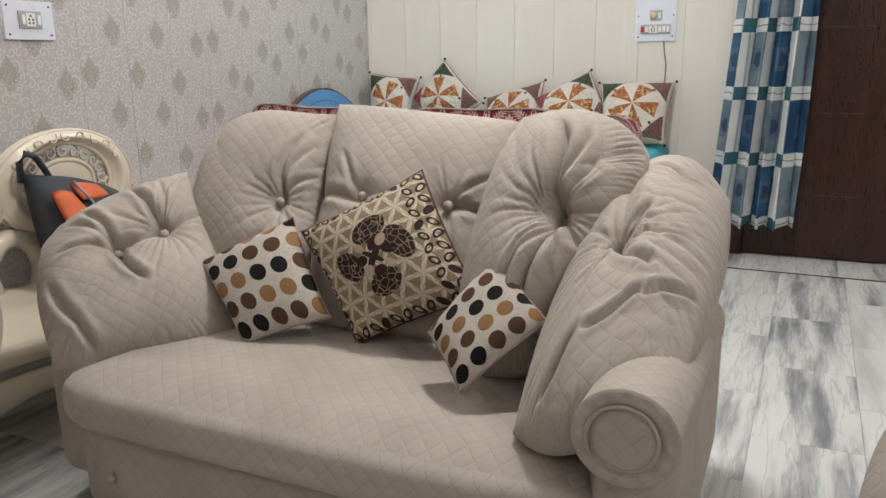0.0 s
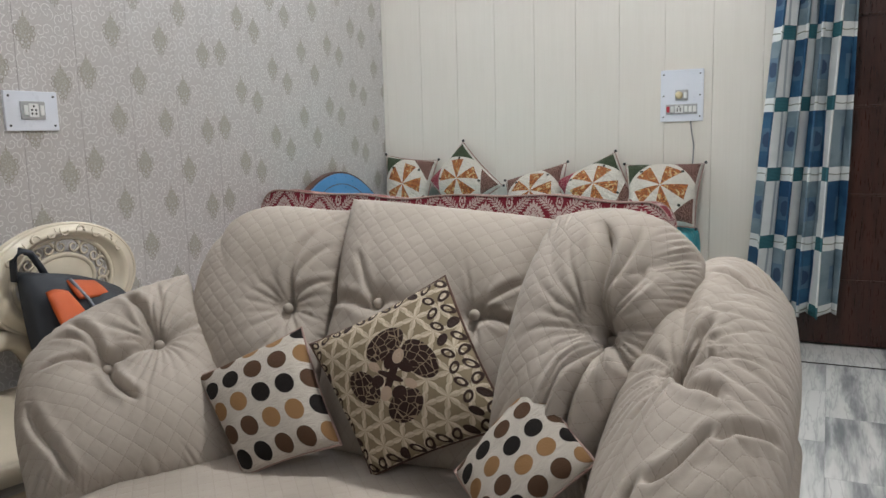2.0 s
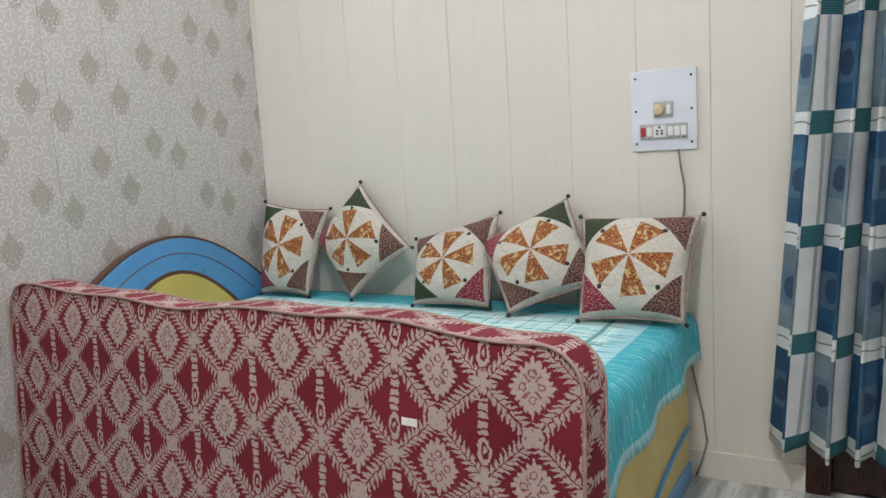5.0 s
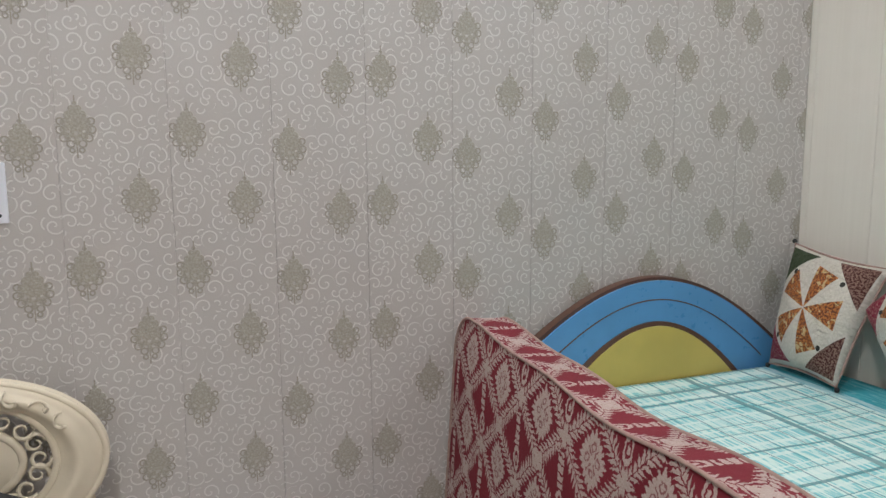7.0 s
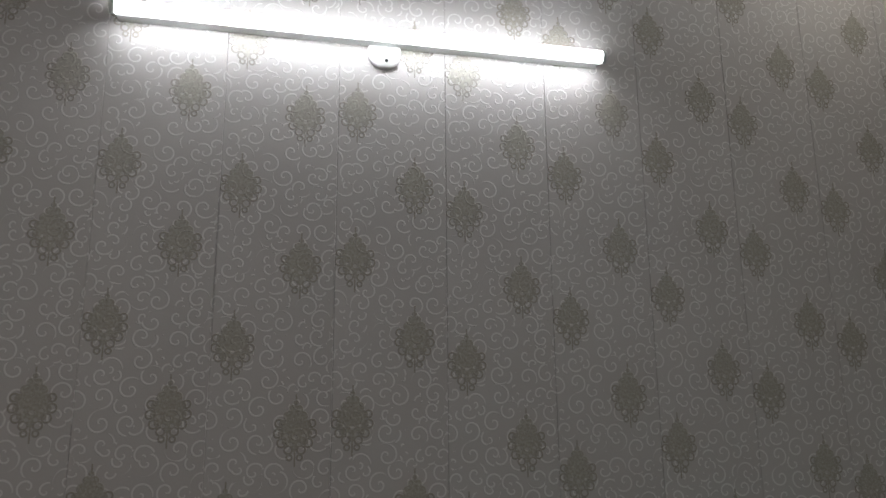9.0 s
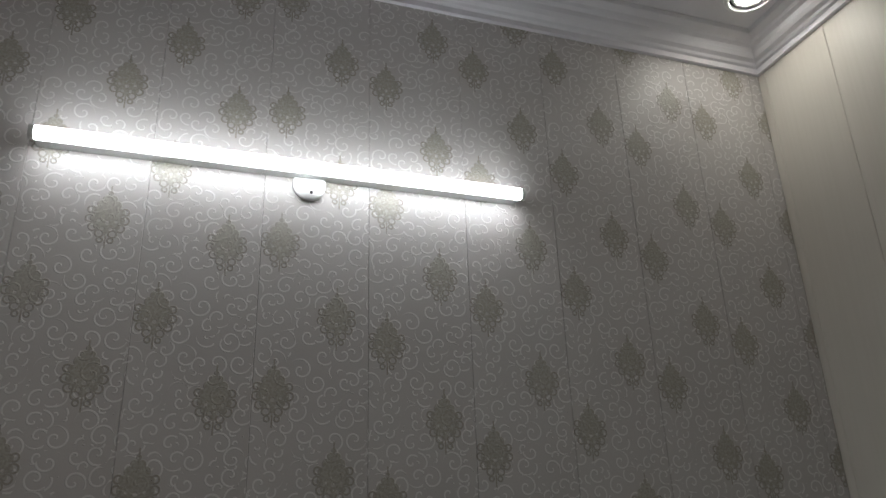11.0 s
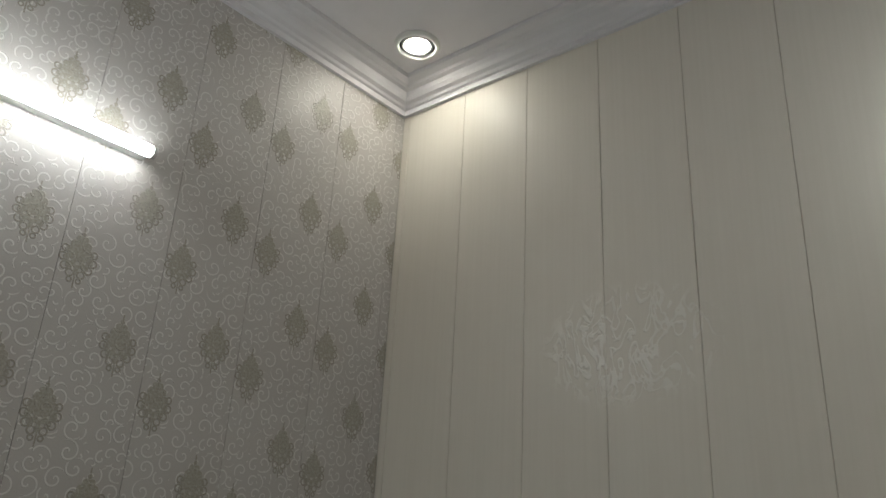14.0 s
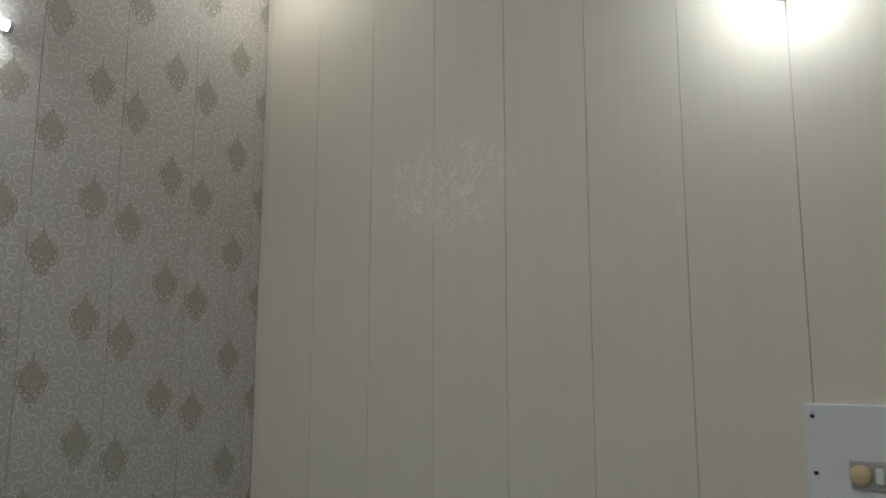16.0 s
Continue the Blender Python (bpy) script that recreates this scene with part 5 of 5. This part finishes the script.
throw_cushion("polka_cushion", "white slub cushion with black, brown and tan discs on the sofa", (1.470, -3.16, 0.415), (1.675, -3.08, 0.49), (1.495, -2.96, 0.705), (1.255, -3.06, 0.585), 0.055, M_POLKA, 11, M_PIPE)
throw_cushion("damask_cushion", "beige and dark brown embroidered cushion on the sofa", (1.735, -3.06, 0.420), (2.050, -3.03, 0.568), (1.838, -2.89, 0.835), (1.535, -2.99, 0.675), 0.07, M_DAMASK, 12, M_EDGE)
throw_cushion("polka_cushion", "white slub cushion with brown and tan discs, tucked behind another", (2.116, -3.30, 0.460), (2.252, -3.17, 0.585), (2.113, -3.08, 0.690), (1.993, -3.19, 0.532), 0.05, M_POLKA, 13, M_PIPE)


# ---- carved settee beside the wall ----
def settee():
    t = thing("carved_settee", "ivory lacquered carved settee with pierced medallion backs", "settee", (0.4, -2.9, 0))

    def add(name, bm, mat=M_IVORY, label="", smooth=True):
        return under(part(name, bm, mat, label=label, smooth=smooth), t)

    def medallion(cy, cz, ry, rz, x, tufted):
        iy, iz = ry * 0.63, rz * 0.72

        def ring(k, ry2, rz2, xx):
            return [(xx, cy + ry2 * math.cos(2 * math.pi * i / k), cz + rz2 * math.sin(2 * math.pi * i / k)) for i in range(k)]

        def frame_face(u, v):
            a = 2 * math.pi * u
            k = 0.5 - 0.5 * math.cos(math.pi * min(1, max(0, v)))
            y, z = cy + (iy + (ry - iy) * v) * math.cos(a), cz + (iz + (rz - iz) * v) * math.sin(a)
            return Vector((x - 0.02 + 0.05 * math.sin(math.pi * v) ** 0.6 + 0.004 * math.cos(v * 14), y, z))
        bm = sheet_bm(frame_face, 72, 14)
        bmesh.ops.remove_doubles(bm, verts=bm.verts, dist=1e-5)
        add("medallion_frame", bm)
        add("frame_back", pipe_bm(ring(48, (ry + iy) / 2, (rz + iz) / 2, x - 0.03), 0.028, 8, True))
        add("inner_bead", pipe_bm(ring(48, iy + 0.004, iz + 0.004, x), 0.009, 8, True))
        add("outer_bead", pipe_bm(ring(48, ry - 0.008, rz - 0.006, x + 0.006), 0.008, 8, True))
        # pierced scrollwork between frame and middle
        k = 20
        for i in range(k):
            a = 2 * math.pi * i / k
            c = Vector((x - 0.01, cy + (iy - 0.030) * math.cos(a), cz + (iz - 0.028) * math.sin(a)))
            pts = []
            for j in range(15):
                b = a + (1 if i % 2 else -1) * j * 0.52
                r = 0.026 * (1 - j / 19)
                pts.append(c + Vector((0.004, r * math.cos(b), r * math.sin(b))))
            add("scroll", pipe_bm(pts, [0.0065 - 0.0003 * j for j in range(15)], 6))
        add("inner_ring", pipe_bm(ring(40, iy - 0.066, iz - 0.06, x - 0.01), 0.010, 8, True))

        def fn(u, v):
            a, r = 2 * math.pi * u, v
            y, z = cy + (iy - 0.066) * r * math.cos(a), cz + (iz - 0.06) * r * math.sin(a)
            d = 0.018 * (1 - r * r)
            if tufted:
                d += 0.016 * abs(math.sin((y + z) * 60) * math.sin((y - z) * 60))
            return Vector((x - 0.01 + d, y, z))
        bm = sheet_bm(fn, 48, 24)
        bmesh.ops.remove_doubles(bm, verts=bm.verts, dist=1e-5)
        add("middle_panel", bm, M_IVORY, "diamond-tufted ivory panel" if tufted else "")
        # acanthus relief along the top of the frame
        for i in range(9):
            a = radians(30 + i * 15)
            c = Vector((x + 0.028, cy + (ry * 0.82) * math.cos(a), cz + (rz * 0.87) * math.sin(a)))
            pts = []
            for j in range(9):
                b = a + math.pi / 2 * (1 if i > 4 else -1) + j * 0.45 * (1 if i % 2 else -1)
                r = 0.005 + 0.0028 * j
                pts.append(c + Vector((0.004, r * math.cos(b), r * math.sin(b))))
            add("relief_leaf", pipe_bm(pts, [0.0065 - 0.0005 * j for j in range(9)], 6))
    medallion(-2.53, 0.66, 0.315, 0.205, 0.13, False)
    medallion(-3.10, 0.66, 0.315, 0.205, 0.13, True)
    # joining stiles round the oval gap
    pts = [(0.12, -2.785 + 0.105 * math.cos(a), 0.370 + 0.125 * math.sin(a)) for a in [2 * math.pi * i / 32 for i in range(32)]]
    add("oval_stile", pipe_bm(pts, 0.036, 10, True))
    for y in (-2.27, -3.41):
        add("stile", pipe_bm([(0.11, y, 0.24), (0.11, y + 0.01, 0.40), (0.11, y + (0.02 if y < -3 else -0.02), 0.58)], [0.04, 0.032, 0.028], 10))
    add("lower_rail", box_bm((0.07, -3.44, 0.20), (0.15, -2.24, 0.285), 0.012, 3), smooth=False)
    # seat with a serpentine front
    def edge(y):
        return 0.74 + 0.045 * math.cos((y + 2.84) * 5.2)
    def top(u, v):
        y = -3.46 + 1.24 * u
        return Vector((0.09 + (edge(y) - 0.09) * v, y, 0.272 - 0.012 * math.sin(math.pi * v) * math.sin(math.pi * u)))
    bm = sheet_bm(top, 40, 16)
    seat = add("seat", bm, M_IVORY, "glossy ivory seat")
    s = seat.modifiers.new("thickness", "SOLIDIFY")
    s.thickness = 0.045
    s.offset = -1
    # carved apron
    def apron(u, v):
        y = -3.44 + 1.20 * u
        drop = 0.075 + 0.03 * math.cos((y + 2.84) * 10.5)
        return Vector((edge(y) - 0.03 + 0.012 * math.sin(v * 3.1), y, 0.228 - drop * v))
    ap = add("apron", sheet_bm(apron, 48, 8))
    s = ap.modifiers.new("thickness", "SOLIDIFY")
    s.thickness = 0.025
    for cy in (-2.40, -2.84, -3.28):
        for sg in (-1, 1):
            c = Vector((edge(cy) - 0.008, cy + sg * 0.05, 0.185))
            pts = [c + Vector((0.004, sg * (0.035 - 0.0018 * j) * math.cos(j * 0.5), (0.035 - 0.0018 * j) * math.sin(j * 0.5))) for j in range(16)]
            add("apron_scroll", pipe_bm(pts, 0.008, 6))
    for x, y in ((0.70, -2.29), (0.70, -3.38), (0.14, -2.29), (0.14, -3.38)):
        dx = 0.05 if x > 0.5 else 0.0
        add("leg", pipe_bm([(x, y, 0.235), (x + dx, y, 0.18), (x + dx * 0.4, y, 0.10), (x, y, 0.045), (x + dx * 0.8, y, 0.012)], [0.05, 0.042, 0.026, 0.02, 0.026], 12))
    return t


settee()


def backpack():
    t = thing("backpack", "charcoal backpack with orange panels slumped on the settee", "backpack", (0.25, -2.55, 0.36))
    under(part("body", pillow_bm((0.34, -2.80, 0.29), (0.40, -2.36, 0.29), (0.22, -2.36, 0.615), (0.18, -2.77, 0.75), 0.12, 26, 2.4, seed=21, corner=0.25, back=0.5), M_BAG), t)
    under(part("orange_panel", pillow_bm((0.425, -2.755, 0.50), (0.435, -2.625, 0.49), (0.315, -2.665, 0.665), (0.315, -2.755, 0.675), 0.02, 12, 2.4, seed=22, corner=0.3), M_ORANGE, label="orange nylon panel"), t)
    under(part("orange_stripe", pillow_bm((0.355, -2.655, 0.625), (0.335, -2.50, 0.615), (0.275, -2.52, 0.665), (0.285, -2.65, 0.690), 0.015, 10, 2.4, seed=23, corner=0.2), M_ORANGE, label="orange nylon stripe"), t)
    pts = [(0.20, -2.77, 0.70), (0.21, -2.775, 0.765), (0.215, -2.75, 0.80), (0.215, -2.715, 0.785), (0.21, -2.68, 0.735), (0.22, -2.665, 0.69)]
    under(part("handle", pipe_bm(pts, 0.012, 8), M_BAG), t)
    under(part("front_seam", pipe_bm([(0.43, -2.60, 0.42), (0.405, -2.60, 0.53), (0.36, -2.62, 0.62), (0.30, -2.64, 0.69)], 0.006, 6), M_GREYMETAL), t)
    return t


backpack()


# ---- armchairs of the same set, partly seen ----
def armchair(name_at, label, parts):
    t = thing("armchair", label, "armchair", name_at, "quilted armchairs")
    for nm, bm in parts:
        under(part(nm, bm, M_QUILT), t)
    return t


armchair((0.75, -3.95, 0), "beige quilted velvet armchair with a rolled arm", [
    ("arm_cushion", puff_bm((0.84, -3.74, 0.42), (1.04, -3.50, 0.38), (0.98, -3.42, 0.63), (0.70, -3.56, 0.71), 0.10, 70, (0.4, 0.4, 0.5, 0.4), tufts=[(0.6, 0.6, 0.05, 0.05)],
        creases=[(0.6, 0.6, 0.9, 0.75, 0.016, 0.008), (0.6, 0.6, 0.7, 0.2, 0.016, 0.008)], rays=17, ray_depth=0.010, rim=44, rim_depth=0.010, seed=31)),
    ("arm_body", box_bm((0.55, -3.66, 0.0), (1.02, -3.52, 0.42), 0.05, 4)),
    ("base", box_bm((0.35, -4.40, 0.0), (1.02, -3.67, 0.40), 0.05, 4)),
    ("back", box_bm((0.14, -4.40, 0.0), (0.34, -3.52, 0.80), 0.07, 4))])
armchair((3.2, -3.6, 0), "beige quilted velvet armchair with a puffy arm", [
    ("arm_cushion", puff_bm((2.77, -3.42, 0.36), (3.05, -3.46, 0.40), (3.40, -3.20, 0.58), (2.90, -3.08, 0.56), 0.12, 70, (0.4, 0.4, 0.5, 0.4), tufts=[(0.6, 0.6, 0.05, 0.05)],
        creases=[(0.6, 0.6, 0.2, 0.75, 0.016, 0.008), (0.6, 0.6, 0.2, 0.3, 0.016, 0.008)], rays=17, ray_depth=0.010, rim=48, rim_depth=0.010, seed=41)),
    ("arm_body", box_bm((2.99, -3.30, 0.0), (3.60, -3.12, 0.44), 0.05, 4)),
    ("base", box_bm((2.90, -4.05, 0.0), (3.60, -3.31, 0.40), 0.05, 4)),
    ("back", box_bm((3.61, -4.05, 0.0), (3.82, -3.12, 0.80), 0.07, 4))])


# ---- panels, tiles ----
def panel_mesh(name, w, h, axis, mat, v0=0.0, deep=1.0):
    """A ribbed panel w wide and h high, its face in the plane of the wall, edges rounded into the groove."""
    g = 0.0010 * deep
    prof = [(0.0, -0.0030 * deep), (0.0004 * deep, -0.0012 * deep), (g, 0.0), (w / 2, 0.0), (w - g, 0.0), (w - 0.0004 * deep, -0.0012 * deep), (w, -0.0030 * deep)]
    bm = bmesh.new()
    lay = bm.loops.layers.uv.verify()
    rows = []
    for z in (0.0, h):
        rows.append([bm.verts.new((d, s, z) if axis == "y" else (s, -d, z)) for s, d in prof])
    for i in range(len(prof) - 1):
        f = bm.faces.new((rows[0][i], rows[0][i + 1], rows[1][i + 1], rows[1][i]))
        for l, (s, z) in zip(f.loops, ((prof[i][0], 0), (prof[i + 1][0], 0), (prof[i + 1][0], h), (prof[i][0], h))):
            l[lay].uv = (s, z + v0)
    me = bpy.data.meshes.new(name)
    bm.normal_update()
    bm.to_mesh(me)
    bm.free()
    me.materials.append(mat)
    return me


# damask panels: every panel's print starts at its own height
PRINT = {-0.29: 0.184, -0.54: 0.059, -0.79: 0.285, -1.04: 0.226, -1.29: 0.123, -1.54: 0.0, -1.79: 0.154, -2.04: 0.193, -2.29: 0.206, -2.54: 0.336}
rnd = random.Random(5)
y = -0.29
edges = [(-0.04, 0.0)]
while y > RY:
    edges.append((y, y + 0.25))
    y = round(y - 0.25, 3)
for lo, hi in edges:
    key = round(lo, 2)
    start = PRINT.get(key, rnd.random() * 0.345)
    ob = new("panel", panel_mesh("panel", hi - lo, BASE_Z, "y", M_PAPER, -start + 0.0))
    ob.location = (0, lo, 0)
    ob.parent = wall_left

cream = panel_mesh("panel", 0.248, BASE_Z, "x", M_CREAM, deep=1.5)
xs = [0.028 + 0.248 * i for i in range(9)]
first = new("panel", panel_mesh("panel", 0.028, BASE_Z, "x", M_CREAM))
first.parent = wall_back
for x in xs:
    ob = new("panel", cream)
    ob.location = (x, 0, 0)
    ob.parent = wall_back
last = new("panel", panel_mesh("panel", DOOR_L - 2.26, BASE_Z, "x", M_CREAM))
last.location = (2.26, 0, 0)
last.parent = wall_back
over = panel_mesh("panel", 0.25, BASE_Z - DOOR_H, "x", M_CREAM)
x = DOOR_L
while x < DOOR_R - 0.01:
    w = min(0.25, DOOR_R - x)
    ob = new("panel", over if w > 0.249 else panel_mesh("panel", w, BASE_Z - DOOR_H, "x", M_CREAM))
    ob.location = (x, 0, DOOR_H)
    ob.parent = wall_back
    x += 0.25
x = DOOR_R
while x < RX - 0.01:
    ob = new("panel", cream if RX - x > 0.2485 else panel_mesh("panel", RX - x, BASE_Z, "x", M_CREAM))
    ob.location = (x, 0, 0)
    ob.parent = wall_back
    x += 0.248

# marble floor: border slabs, a black strip, then slabs in broken rows
floor = tagged(box("floor", (-0.2, RY - 0.2, -0.25), (RX + 0.2, 0.4, -0.004), M_GROUT, bevel=0), "polished grey and white marble tiles with a black inlay strip", "floor", kind="structure")
tile_cache = {}


def tile(x0, y0, x1, y1, mat=M_MARBLE):
    w, d = round(x1 - x0 - 0.0014, 4), round(y1 - y0 - 0.0014, 4)
    if (w, d, mat.name) not in tile_cache:
        bm = box_bm((0, 0, -0.02), (w, d, 0))
        me = bpy.data.meshes.new("tile")
        bm.to_mesh(me)
        bm.free()
        me.materials.append(mat)
        tile_cache[(w, d, mat.name)] = me
    ob = new("tile", tile_cache[(w, d, mat.name)])
    ob.location = (x0, y0, 0)
    ob.parent = floor
    return ob


for i in range(9):
    tile(0.0 + i * 0.48, -0.325, min(RX, 0.48 + i * 0.48), 0.03 if 2.3 < i * 0.48 + 0.3 < 3.4 else 0.0)
strip = tile(0.0, -0.347, RX, -0.326, M_BLACKSTONE)
strip.name = "inlay_strip"
for i in range(-1, 15):
    x0 = 0.21 + 0.3 * (i - 1)
    x0, x1 = max(0, x0), min(RX, x0 + 0.3)
    if x1 - x0 < 0.02:
        continue
    y = -0.348
    step = (1.38 - 0.348 - 0.6) if (i % 2 == 0) else (1.70 - 0.348 - 0.6)
    lo = y - (step if step > 0.05 else 0.6)
    while y > RY + 0.01:
        tile(x0, max(RY, lo), x1, y)
        y, lo = lo, lo - 0.6
